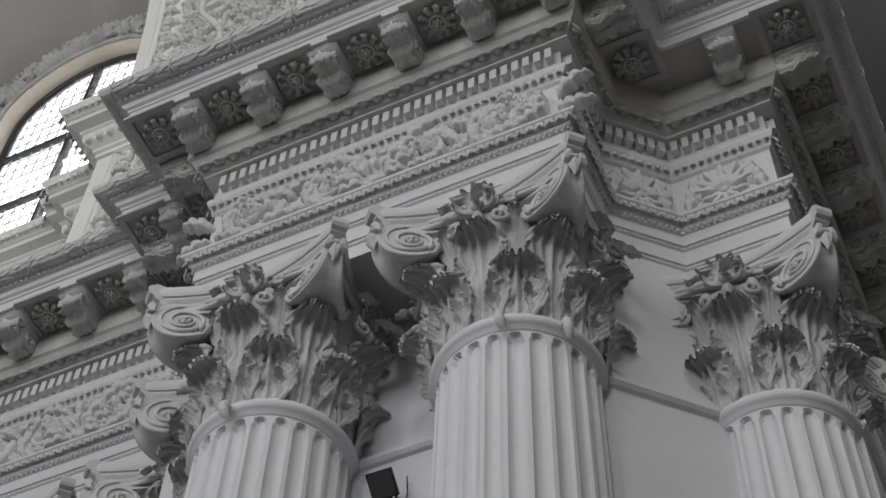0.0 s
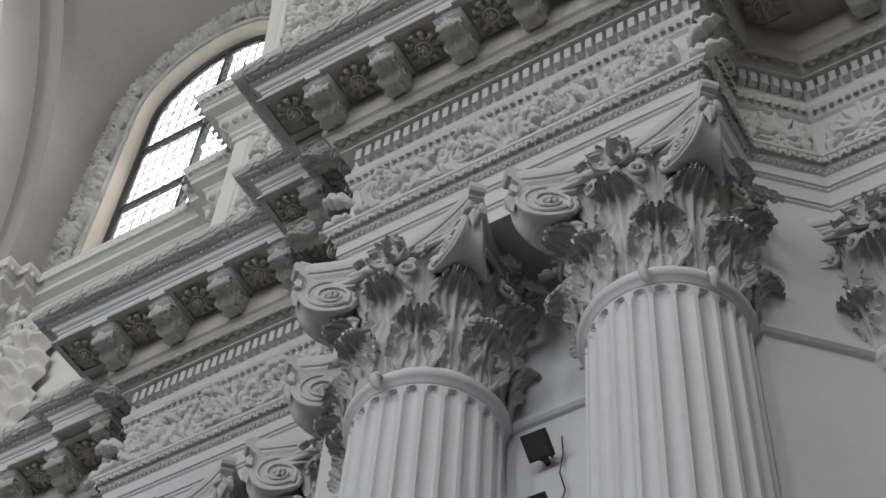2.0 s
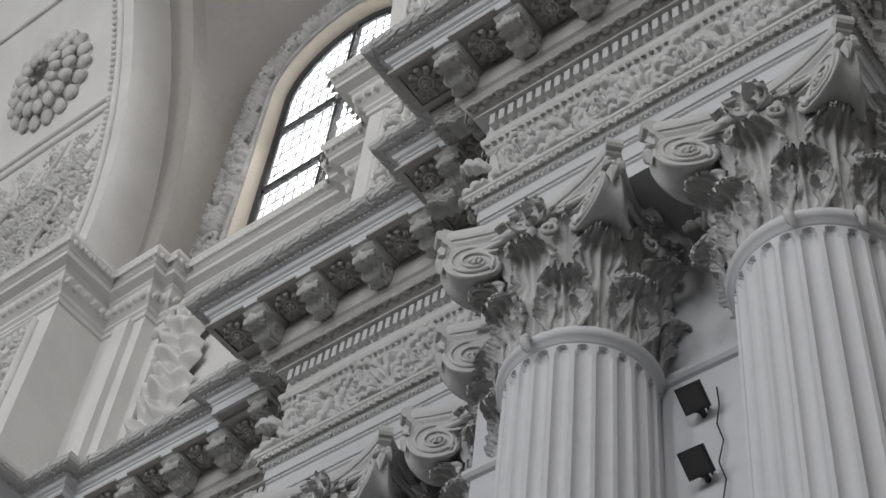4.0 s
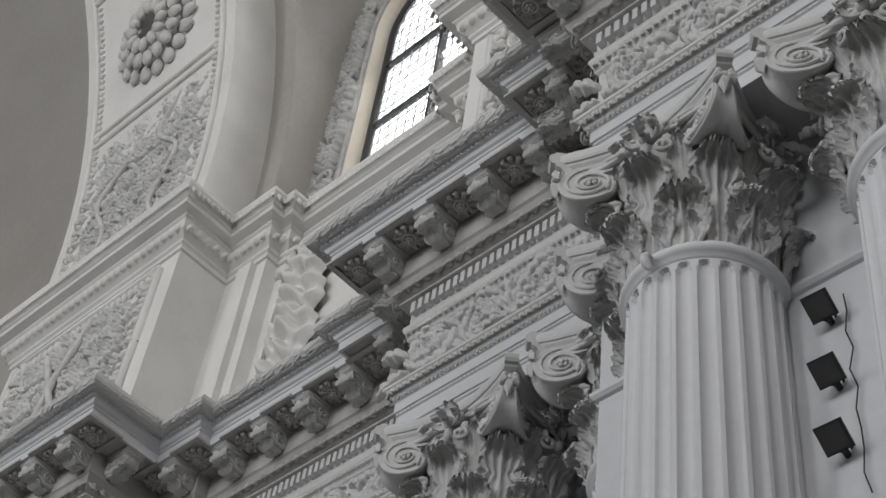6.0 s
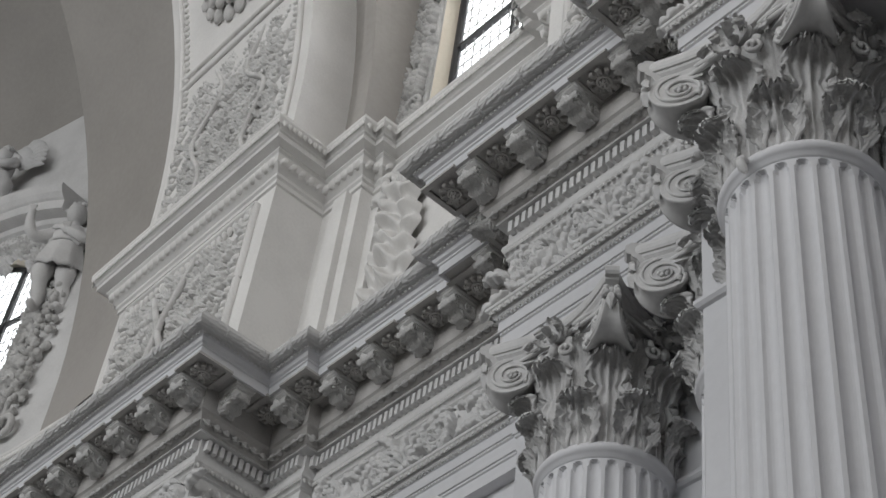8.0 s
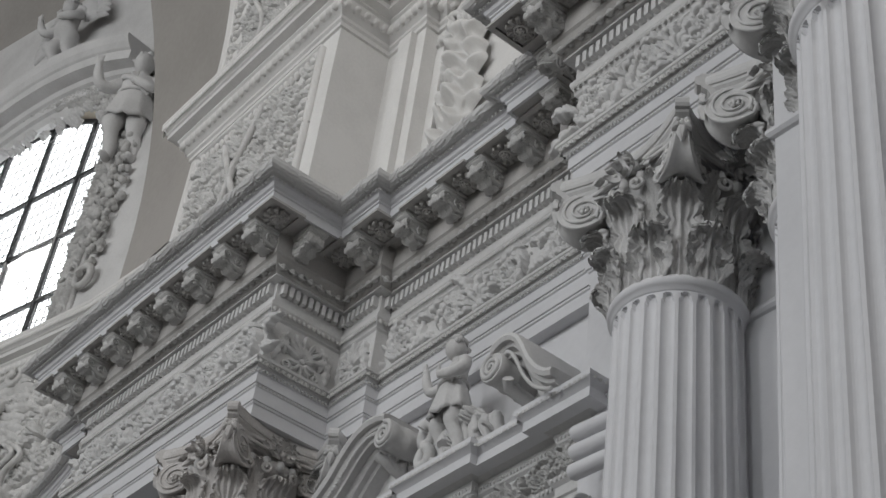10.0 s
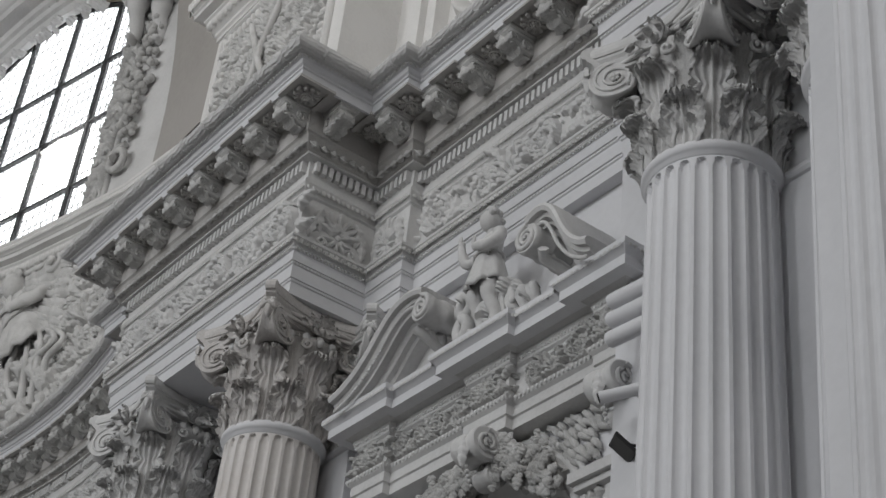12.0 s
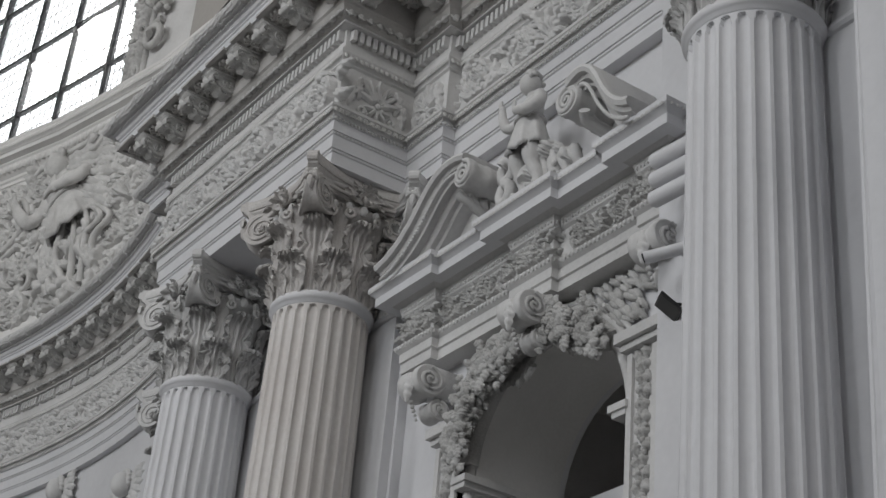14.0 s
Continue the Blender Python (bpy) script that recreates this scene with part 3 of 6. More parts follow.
def column_top(col, wall=False):
    """Capital parts, local: z = 0 at the astragal, modules times K; front is -y."""
    mb = MB()
    th = np.linspace(0, 2 * np.pi, 40, endpoint=False)
    rz = [(0.090, 0), (0.090, 0.10), (0.096, 0.15), (0.108, 0.175), (0.118, 0.186), (0.118, 0.196), (0.10, 0.20), (0.10, 0.23)]
    mb.grid(np.array([[(r * K * np.cos(a), r * K * np.sin(a), z * K) for a in th] for r, z in rz]), None, True)
    bell = mb.done("capital", STUCCO, col, "dusty acanthus-leaved composite capital")
    for row, (r0, z1, wd, out, sh) in enumerate(((0.099, 0.080, 0.0330, 0.040, 0.5), (0.0975, 0.153, 0.0345, 0.054, 0.0))):
        mb = MB()
        capital_leaf(mb, r0 * K, 0.0, z1 * K, wd * K, out * K)
        src = None
        for k in range(8):
            m = Matrix.Rotation((k + sh) * math.pi / 4, 4, "Z")
            if src is None:
                src = mb.done("acanthus_leaf", LEAF, bell, m=m)
            else:
                again(src, bell, m)
    # stalks and buds between the leaves, under the eggs
    mb = MB()
    q = np.array([(0.098, 0.060), (0.100, 0.100), (0.103, 0.135), (0.110, 0.160), (0.121, 0.180), (0.131, 0.187), (0.137, 0.179)]) * K
    for k in range(8):
        a = Matrix.Rotation((k + 0.5) * math.pi / 4, 4, "Z")
        sheet_leaf(mb, q, 0.019 * K, np.array(a), 3.3, 5, 0.10, 0.2, 0.55, 0.06, 22, 13)
        for sg in (-1, 1):
            c = spiral(sg * 0.020 * K, 0.172 * K, 0.013 * K, 0.003 * K, 1.57, sg * 1.4, 18, -0.122 * K, -0.130 * K)
            mb.tube(c, 0.0036 * K, np.array(a), 6)
    mb.done("stalk_leaves", LEAF, bell)
    # egg ring
    mb = MB()
    for k in range(24):
        a = k * math.pi / 12
        mb.ball((0.118 * K * math.cos(a), 0.118 * K * math.sin(a), 0.190 * K), (0.009 * K, 0.009 * K, 0.012 * K), None, 7, 5)
    mb.done("egg_ring", STUCCO, bell, kind="stuff")
    # volutes on the diagonals: flat discs with a fine raised spiral, on a hollow flaring drum
    mb = MB()
    R = 0.041 * K
    cx, cz = 0.148 * K, 0.194 * K
    n = 32
    ang = np.linspace(0, 2 * np.pi, n, endpoint=False)
    ring = np.stack([np.cos(ang), np.sin(ang)], 1)
    for s in (-1, 1):
        sp = spiral(0, 0, R * 0.93, 0.24 * R, 2.2, -2.0, 56)
        sp = np.stack([cx + sp[:, 0], np.full(56, s * 0.0215 * K), cz + sp[:, 2]], 1)
        mb.tube(sp, np.linspace(0.0030, 0.0020, 56) * K, None, 6)
        for k in range(5):
            mb.ball((cx + 0.006 * K * math.cos(k * 1.257), s * 0.0225 * K, cz + 0.006 * K * math.sin(k * 1.257)), 0.0042 * K, None, 6, 5)
        mb.ball((cx, s * 0.025 * K, cz), 0.004 * K, None, 6, 5)
        # band that leaves the disc and runs back under the abacus, with a husk of leaves on it
        bd = np.array([(cx - 0.010 * K, s * 0.020 * K, cz + 0.043 * K), (cx - 0.045 * K, s * 0.044 * K, cz + 0.038 * K), (cx - 0.080 * K, s * 0.072 * K, cz + 0.030 * K)])
        mb.tube(bd, 0.006 * K, None, 6)
        mb.tube(bd - np.array((0, 0, 0.014 * K)), 0.0045 * K, None, 6)
        for k in range(4):
            c = bd[0] + (bd[2] - bd[0]) * (0.35 + 0.2 * k)
            hm = Matrix.Translation(Vector(c) + Vector((0.006 * K, s * 0.006 * K, -0.010 * K))) @ Matrix.Rotation(s * 1.0 + (0 if s < 0 else math.pi), 4, "Z")
            relief_leaf(mb, 0, 0, (2.6 if k % 2 else 3.6), 0.030 * K, 0.009 * K, 0.012 * K, np.array(hm), 0.6 * (-1) ** k, 3, 10, 5)
    rows = []
    for y, k in ((-0.0205, 0.90), (-0.0225, 0.97), (-0.0215, 1.02), (-0.017, 1.0), (-0.008, 0.90), (0.008, 0.90), (0.017, 1.0), (0.0215, 1.02), (0.0225, 0.97), (0.0205, 0.90)):
        rows.append([(cx + R * k * c, y * K, cz + R * k * d) for c, d in ring])
    rows = np.array(rows)
    mb.grid(rows, None, True)
    for e, s in ((0, -1), (-1, 1)):
        mb.add(np.vstack([rows[e], (cx, s * 0.0185 * K, cz)]), [(i, (i + 1) % n, n, n) for i in range(n)])
    for arr in mb.v:
        arr[:, 1] *= np.clip(1.0 - 0.28 * (arr[:, 2] - cz) / R, 0.6, 1.3) * np.clip(1.0 - 0.50 * (arr[:, 0] - cx) / R, 0.40, 1.5)
    # bud and three-lobed leaf that hang down the volute's edge
    ex = cx + R * 1.0
    mb.ball((ex - 0.010 * K, 0, cz + 0.040 * K), (0.007 * K, 0.007 * K, 0.008 * K), None, 8, 6)
    em = np.array(((0, -1, 0, ex), (1, 0, 0, 0), (0, 0, 1, cz), (0, 0, 0, 1)), float)
    for an, ln in ((-1.57, 0.042), (-1.0, 0.026), (-2.14, 0.026)):
        relief_leaf(mb, 0, 0.032 * K, an, ln * K, 0.0085 * K, 0.009 * K, em, 0, 2, 10, 7)
    for k in range(3):
        mb.ball((ex + 0.004 * K, (k - 1) * 0.008 * K, cz + (0.020 if k == 1 else 0.026) * K), 0.006 * K, None, 7, 5)
    src = None
    for k in range(4):
        m = Matrix.Rotation(math.pi / 4 + k * math.pi / 2, 4, "Z")
        if src is None:
            src = mb.done("volute", STUCCO, bell, m=m)
        else:
            again(src, bell, m)
    # abacus with hollow sides, and its flowers
    mb = MB()
    ring = []
    for k in range(4):
        for s in np.linspace(-1, 1, 13):
            a = k * math.pi / 2 - math.pi / 2
            half, dip = 0.150, 0.042
            x, y = s * half, -(half + 0.0) + dip * (1 - abs(s) ** 1.7)
            if abs(s) == 1:
                x, y = s * (half - 0.015), -half
            ring.append((x * math.cos(a + math.pi / 2) - y * math.sin(a + math.pi / 2), x * math.sin(a + math.pi / 2) + y * math.cos(a + math.pi / 2)))
    ring = np.array(ring)
    rows = []
    for k, z in ((0.5, 0.212), (0.90, 0.212), (0.90, 0.226), (0.92, 0.233), (0.96, 0.238), (0.965, 0.242), (0.995, 0.243), (1.01, 0.248), (1.01, 0.256), (0.995, 0.261), (0.97, 0.262), (0.97, 0.266), (0.3, 0.266)):
        rows.append([(x * k * K, y * k * K, z * K) for x, y in ring])
    mb.grid(np.array(rows), None, True)
    mb.done("abacus", STUCCO, bell, smooth=False)
    mb = MB()
    fm = Matrix.Translation((0, -0.112 * K, 0.232 * K))
    for k in range(7):
        a = (k - 3) * 0.48
        q = np.linspace(0, 1, 9)
        ln = (0.050 - 0.004 * abs(k - 3)) * K
        sheet_leaf(mb, np.stack([0.006 * K + 0.020 * K * q ** 2, ln * (q - 0.30 * q ** 4)], 1), 0.0085 * K, np.array(Matrix.Translation((0, 0, -0.022 * K)) @ Matrix.Rotation(a, 4, "Y")), 1.2, 3, 0.12, 0.2, 0.7, 0.1, 12, 7)
    for sg in (-1, 1):
        mb.tube(spiral(sg * 0.020 * K, -0.016 * K, 0.011 * K, 0.002 * K, 1.57, sg * 1.4, 18, -0.004 * K, -0.012 * K), 0.0035 * K, None, 6)
    mb.ball((0, -0.010 * K, -0.018 * K), (0.009 * K, 0.008 * K, 0.010 * K))
    src = None
    for k in range(4):
        m = Matrix.Rotation(k * math.pi / 2, 4, "Z") @ fm
        if src is None:
            src = mb.done("abacus_flower", LEAF, bell, m=m)
        else:
            again(src, bell, m)
    return bell


def fluted_shaft(col):
    n, per = 24, 10
    th = np.linspace(0, 2 * np.pi, n * per, endpoint=False)
    ph = (np.arange(n * per) % per) / per
    g = np.where((ph > 0.04) & (ph < 0.76), np.sqrt(np.clip(1 - ((ph - 0.40) / 0.36) ** 2, 0, 1)), 0)
    rows = []
    for z in (0.0, -0.022, -0.0235, -0.027, -0.032, -0.038, -0.045, -0.3, -0.7, -1.1, -1.73):
        top = np.clip((-0.0225 - z) / 0.022, 0, 1)
        lim = np.sqrt(max(0.0, 1 - (1 - top) ** 2))
        depth = np.where(np.abs(ph - 0.40) / 0.36 < lim + 1e-6, g, 0) * (1 if top > 0 else 0)
        r0 = 0.0955 + 0.022 * min(1, -z / 1.6) ** 1.3
        r = (r0 - 0.0068 * depth) * K
        rows.append(np.stack([r * np.cos(th), r * np.sin(th), np.full(len(th), z * K)], 1))
    mb = MB()
    mb.grid(np.array(rows), None, True)
    mb.done("shaft", PAINT, col, "smooth grey-white fluted shaft", smooth=False)
    mb = MB()
    t2 = np.linspace(0, 2 * np.pi, 64, endpoint=False)
    prof = [(0.0955, -0.020), (0.0985, -0.018), (0.0985, -0.013), (0.1015, -0.0115), (0.1045, -0.006), (0.1045, -0.001), (0.1015, 0.0045), (0.096, 0.006)]
    mb.grid(np.array([[(r * K * np.cos(a), r * K * np.sin(a), z * K) for a in t2] for r, z in prof]), None, True)
    mb.done("astragal", PAINT, col)


LAB = "white fluted column with a dusty composite capital against the pier"
COLS = [(-0.443, 1.09, LAB), (-0.764, 1.085, LAB), (-1.325, 1.325, LAB), (-2.515, 1.31, "fluted column with a warm-tinted shaft and stained capital"),
        (-3.03, 1.32, LAB), (-0.2, 1.315, LAB)]
first = None
for x, y, lab in COLS:
    at_ = Matrix.Translation(W(x, y, 1.448))
    if first is None:
        first = thing("column", lab, "column", group="columns of the wall", at=W(x, y, 1.448))
        fluted_shaft(first)
        column_top(first)
    else:
        c = copy_thing(first, at_)
        c["label"] = lab
        if "warm" in lab:
            for ch in c.children_recursive:
                if ch.name.startswith(("acanthus", "volute", "abacus", "capital", "stalk")):
                    ch.data = ch.data.copy()
                    ch.data.materials[0] = STAINED
                if ch.name.startswith("shaft"):
                    ch.data = ch.data.copy()
                    ch.data.materials[0] = WARM

# ---- walls under the entablature ----
WALL_R = [(-0.10, 2.6), (-0.10, 1.31), (-0.17, 1.305), (-0.26, 1.212), (-0.341, 1.13), (-0.965, 1.13), (-0.965, 1.39), (-1.60, 1.39), (-1.60, 1.45)]
WALL_L = [(-2.394, 1.45), (-2.394, 1.41), (-3.3, 1.41), (-3.3, 1.44)] + [(x, y + 0.025) for x, y in CURVE]
FLOOR = -EYE / K
for nm, pts in (("wall_pier", WALL_R), ("wall_apse", WALL_L)):
    w = thing(nm, "grey-white painted wall behind the columns", "wall", "structure")
    bm = bmesh.new()
    sweep(bm, pts, [(-0.12, FLOOR), (0, FLOOR), (0, 1.438), (0.005, 1.440), (0.009, 1.445), (0.009, 1.451), (0.005, 1.456), (0, 1.458), (0, 1.72), (-0.12, 1.72)])
    part("wall_face", bm, PAINT, w)


def L(cx, y, rot=0.0):
    """Frame of a wall part: x to the right along the wall, y into it, z from the eye's height."""
    return Matrix.Translation(W(cx, y, 0)) @ Matrix.Rotation(rot, 4, "Z")


def arch_line(hw, zs, z0, n=24, rise=None):
    flat = rise is not None
    rise = hw if rise is None else rise
    pts = [(-hw, z0)] + [(-hw, z0 + (zs - z0) * k / 6) for k in range(1, 6)]
    pts += [(-hw * math.cos(math.pi * k / n), zs + rise * math.sin(math.pi * k / n) ** (2 if flat else 1)) for k in range(n + 1)]
    pts += [(hw, zs - (zs - z0) * k / 6) for k in range(1, 7)]
    return np.array(pts)


def arch_wall(mb, x0, x1, z1, hw, zs, z0, deep, splay=0.0, rise=None, m=None, only=""):
    """A wall face from x0 to x1 and z0 to z1 with an arched opening that goes back by deep."""
    a = arch_line(hw, zs, z0, 24, rise)
    out = []
    for x, z in a:
        if z <= zs:
            out.append((x0 if x < 0 else x1, z))
        else:
            t = math.atan2(z - zs, x)
            k = min((x1 if x > 0 else -x0) / max(abs(math.cos(t)), 1e-3), (z1 - zs) / max(math.sin(t), 1e-3))
            out.append((k * math.cos(t), zs + k * math.sin(t)))
    out = np.array(out)
    s = 1 - splay / hw
    rows = [np.stack([out[:, 0], np.zeros(len(a)), out[:, 1]], 1), np.stack([a[:, 0], np.zeros(len(a)), a[:, 1]], 1),
            np.stack([a[:, 0] * s, np.full(len(a), deep), np.where(a[:, 1] > zs, zs + (a[:, 1] - zs) * s, a[:, 1])], 1)]
    which = {"face": rows[:2], "reveal": rows[1:], "": rows}[only]
    mb.grid(np.array(which) * K, m)


# ---- pilasters behind the columns, each with a capital like the columns' own ----
def pilaster(cx, cy, hw, label):
    p = copy_thing(first, Matrix.Translation(W(cx, cy, 1.448)))
    for ch in list(p.children):
        if ch.name.split(".")[0] in ("shaft", "astragal"):
            bpy.data.objects.remove(ch)
    p.name = "pilaster"
    p["label"], p["category"], p["group"] = label, "pilaster", "pilasters of the wall"
    mb = MB()
    mb.box(-hw * K, hw * K, -0.07 * K, 0.12 * K, -1.72 * K, -0.018 * K)
    mb.done("pilaster_shaft", PAINT, p, smooth=False)
    mb = MB()
    mb.box(-(hw + 0.01) * K, (hw + 0.01) * K, -0.08 * K, 0.12 * K, -0.012 * K, 0.006 * K)
    mb.box(-(hw + 0.005) * K, (hw + 0.005) * K, -0.075 * K, 0.12 * K, -0.02 * K, -0.010 * K)
    mb.done("pilaster_astragal", PAINT, p, smooth=False)


pilaster(-0.863, 1.215, 0.10, "flat white pilaster with an acanthus capital beside a column")
pilaster(-2.44, 1.50, 0.055, "flat white pilaster with an acanthus capital beside a column")
pilaster(-3.55, 1.56, 0.06, "flat white pilaster with an acanthus capital on the curved wall")
c = copy_thing(first, Matrix.Translation(W(-1.004, 1.316, 1.448)))
c["label"] = "white fluted engaged column half hidden in the corner"

# ---- attic above the cornice ----
AT = [(0.1, 2.6), (-0.10, 1.35), (-0.33, 1.35), (-0.755, 1.242), (-1.445, 1.242), (-1.445, 1.382), (-1.58, 1.382), (-1.58, 1.42), (-1.61, 1.42), (-1.61, 1.46), (-2.22, 1.46),
      (-2.22, 1.42), (-2.25, 1.42), (-2.25, 1.382), (-2.40, 1.382), (-2.40, 1.234), (-3.09, 1.234), (-3.09, 1.50), (-3.7, 1.52), (-4.05, 1.49), (-4.33, 1.43), (-4.62, 1.36), (-4.95, 1.25), (-5.4, 1.05)]
attic = thing("wall_attic", "white attic wall with a bead-carved cornice", "wall", "structure")
bm = bmesh.new()
sweep(bm, AT, [(0.012, 2.19), (0.012, 2.24), (0, 2.245), (0, 2.86)])
part("attic_face", bm, LIT, attic)
bm = bmesh.new()
sweep(bm, AT, [(0, 2.86), (0.006, 2.862), (0.006, 2.875), (0.012, 2.88), (0.012, 2.89), (0.030, 2.905), (0.034, 2.93), (0.040, 2.935), (0.040, 2.94), (0.062, 2.945), (0.062, 2.960), (0.067, 2.963), (0.071, 2.976), (0.080, 2.994), (0.080, 3.004), (0.0, 3.012), (-0.25, 3.012)])
part("attic_cornice", bm, LIT, attic)
mb = MB()
for i, m in run(AT, 0.026, 2.915, 0.026, 0.003):
    mb.ball((0, 0, 0), (0.0105 * K, 0.0135 * K, 0.021 * K), np.array(m @ Matrix.Rotation(-0.5, 4, "X") @ Matrix.Rotation(0.5, 4, "Y")), 8, 5)
for i, m in run(AT, 0.074, 2.981, 0.0160, 0.002):
    relief_leaf(mb, 0, 0.017 * K, -1.3, 0.036 * K, 0.0070 * K, 0.0085 * K, np.array(m @ Matrix.Rotation(-0.4, 4, "X")), -0.4, 1, 6, 5)
mb.done("cornice_beads", LIT, attic, kind="stuff")
# strips beside the windows
for x0, x1, y in ((-2.335, -2.285, 1.382), (-1.545, -1.495, 1.382)):
    bm = bmesh.new()
    wbox(bm, x0, x1, y - 0.018, y + 0.01, 2.2, 2.86)
    part("attic_strip", bm, LIT, attic)
# carved consoles between strip and window wall, over the cornice
for sx in (-2.16, -1.70):
    mb = MB()
    u = np.linspace(-1, 1, 22)[None, :]
    z = np.linspace(-0.24, 0.16, 130)[:, None]
    edge = 0.070 + 0.010 * np.sin(52 * z) + 0.008 * np.sin(104 * z + 1)
    fold = 0.016 * np.sin(104 * z + 2.6 * u + 0.8 * np.sin(19 * z)) + 0.007 * np.sin(61 * z - 4.0 * u + 1) + 0.012 * np.cos(7 * u + 14 * z)
    mb.grid(np.stack(np.broadcast_arrays(edge * u * K, -(0.008 + (0.038 + fold) * np.sqrt(np.clip(1 - u ** 2, 0, 1))) * K, (z - 0.02 * u + 0.01 * np.sin(9 * u)) * K), -1))
    for sg in (-1, 1):
        mb.tube(spiral(sg * 0.030 * K, 0.185 * K, 0.034 * K, 0.008 * K, 1.57, -sg * 1.5, 26, -0.02 * K, -0.05 * K), 0.011 * K)
    for k in range(5):
        relief_leaf(mb, 0, 0.12 * K, 1.57 + (k - 2) * 0.55, 0.10 * K, 0.018 * K, 0.05 * K, None, (k - 2) * 0.3, 3, 12, 7)
    mb.done("attic_ornament", LIT, attic, m=L(sx + 0.012, 1.452) @ Matrix.Translation((0, 0, 2.67 * K)))


def relief_panel(parent, cx, y, z0, z1, hw, seed, tilt=0.0):
    """A carved panel in a raised, beaded frame."""
    w, h = 2 * hw * K, (z1 - z0) * K
    m = Matrix.Translation(W(cx, y, (z0 + z1) / 2)) @ Matrix.Rotation(tilt, 4, "X")
    fr = MB()
    for s in (-1, 1):
        fr.box(-w / 2, w / 2, -0.014 * K, 0.01 * K, s * h / 2 - 0.007 * K, s * h / 2 + 0.007 * K)
        fr.box(s * w / 2 - 0.007 * K, s * w / 2 + 0.007 * K, -0.014 * K, 0.01 * K, -h / 2, h / 2)
    n = int(w / (0.022 * K))
    for s in (-1, 1):
        for k in range(n):
            fr.ball((-w / 2 + (k + 0.5) * w / n, -0.006 * K, s * (h / 2 - 0.026 * K)), (0.008 * K, 0.010 * K, 0.016 * K), np.array(Matrix.Identity(4)), 7, 5)
    n = int(h / (0.022 * K))
    for s in (-1, 1):
        for k in range(n):
            fr.ball((s * (w / 2 - 0.026 * K), -0.006 * K, -h / 2 + (k + 0.5) * h / n), (0.016 * K, 0.010 * K, 0.008 * K), None, 7, 5)
    fr.done("panel_frame", LIT, parent, m=m)
    mb = MB()
    iw, ih = w - 0.10 * K, h - 0.10 * K
    rows = max(2, int(round(ih / (0.105 * K))))
    for r in range(rows):
        rinceau(mb, iw, ih / rows * 0.95, seed + r, np.array(Matrix.Translation((0, 0, -ih / 2 + (r + 0.5) * ih / rows))), 0.022 * K, r % 2 == 0)
        garland_lumps(mb, iw, ih / rows, seed + 50 + r, np.array(Matrix.Translation((0, 0, -ih / 2 + (r + 0.5) * ih / rows))), 0.024 * K, 40)
    mb.tube([(-0.18 * iw, -0.02 * K, -ih / 2), (0.0, -0.03 * K, ih * 0.1), (0.14 * iw, -0.02 * K, ih / 2)], 0.010 * K)
    mb.tube([(0.2 * iw, -0.02 * K, -ih * 0.4), (0.0, -0.03 * K, 0), (-0.22 * iw, -0.02 * K, ih * 0.42)], 0.009 * K)
    mb.done("panel_relief", RELIEF, parent, m=m)


relief_panel(attic, -2.745, 1.234, 2.27, 2.83, 0.285, 300)
relief_panel(attic, -1.10, 1.242, 2.27, 2.83, 0.285, 320)

# ---- transverse ribs and vault cells ----
RIB_R, SPRING = 2.8, 3.15


def curve(z, y0):
    s = min(max((z - SPRING) / (RIB_R + y0 - 1.234), 0), 1)
    return y0 - (RIB_R + y0 - 1.234) * (1 - math.sqrt(1 - s * s))


ZS = [3.0] + [SPRING + (RIB_R - 0.02) * (k / 26) ** 1.0 for k in range(27)]


def strip(mb, x0, y0, x1, y1):
    mb.grid(np.array([[tuple(W(x0, curve(z, y0), z)), tuple(W(x1, curve(z, y1), z))] for z in ZS]))


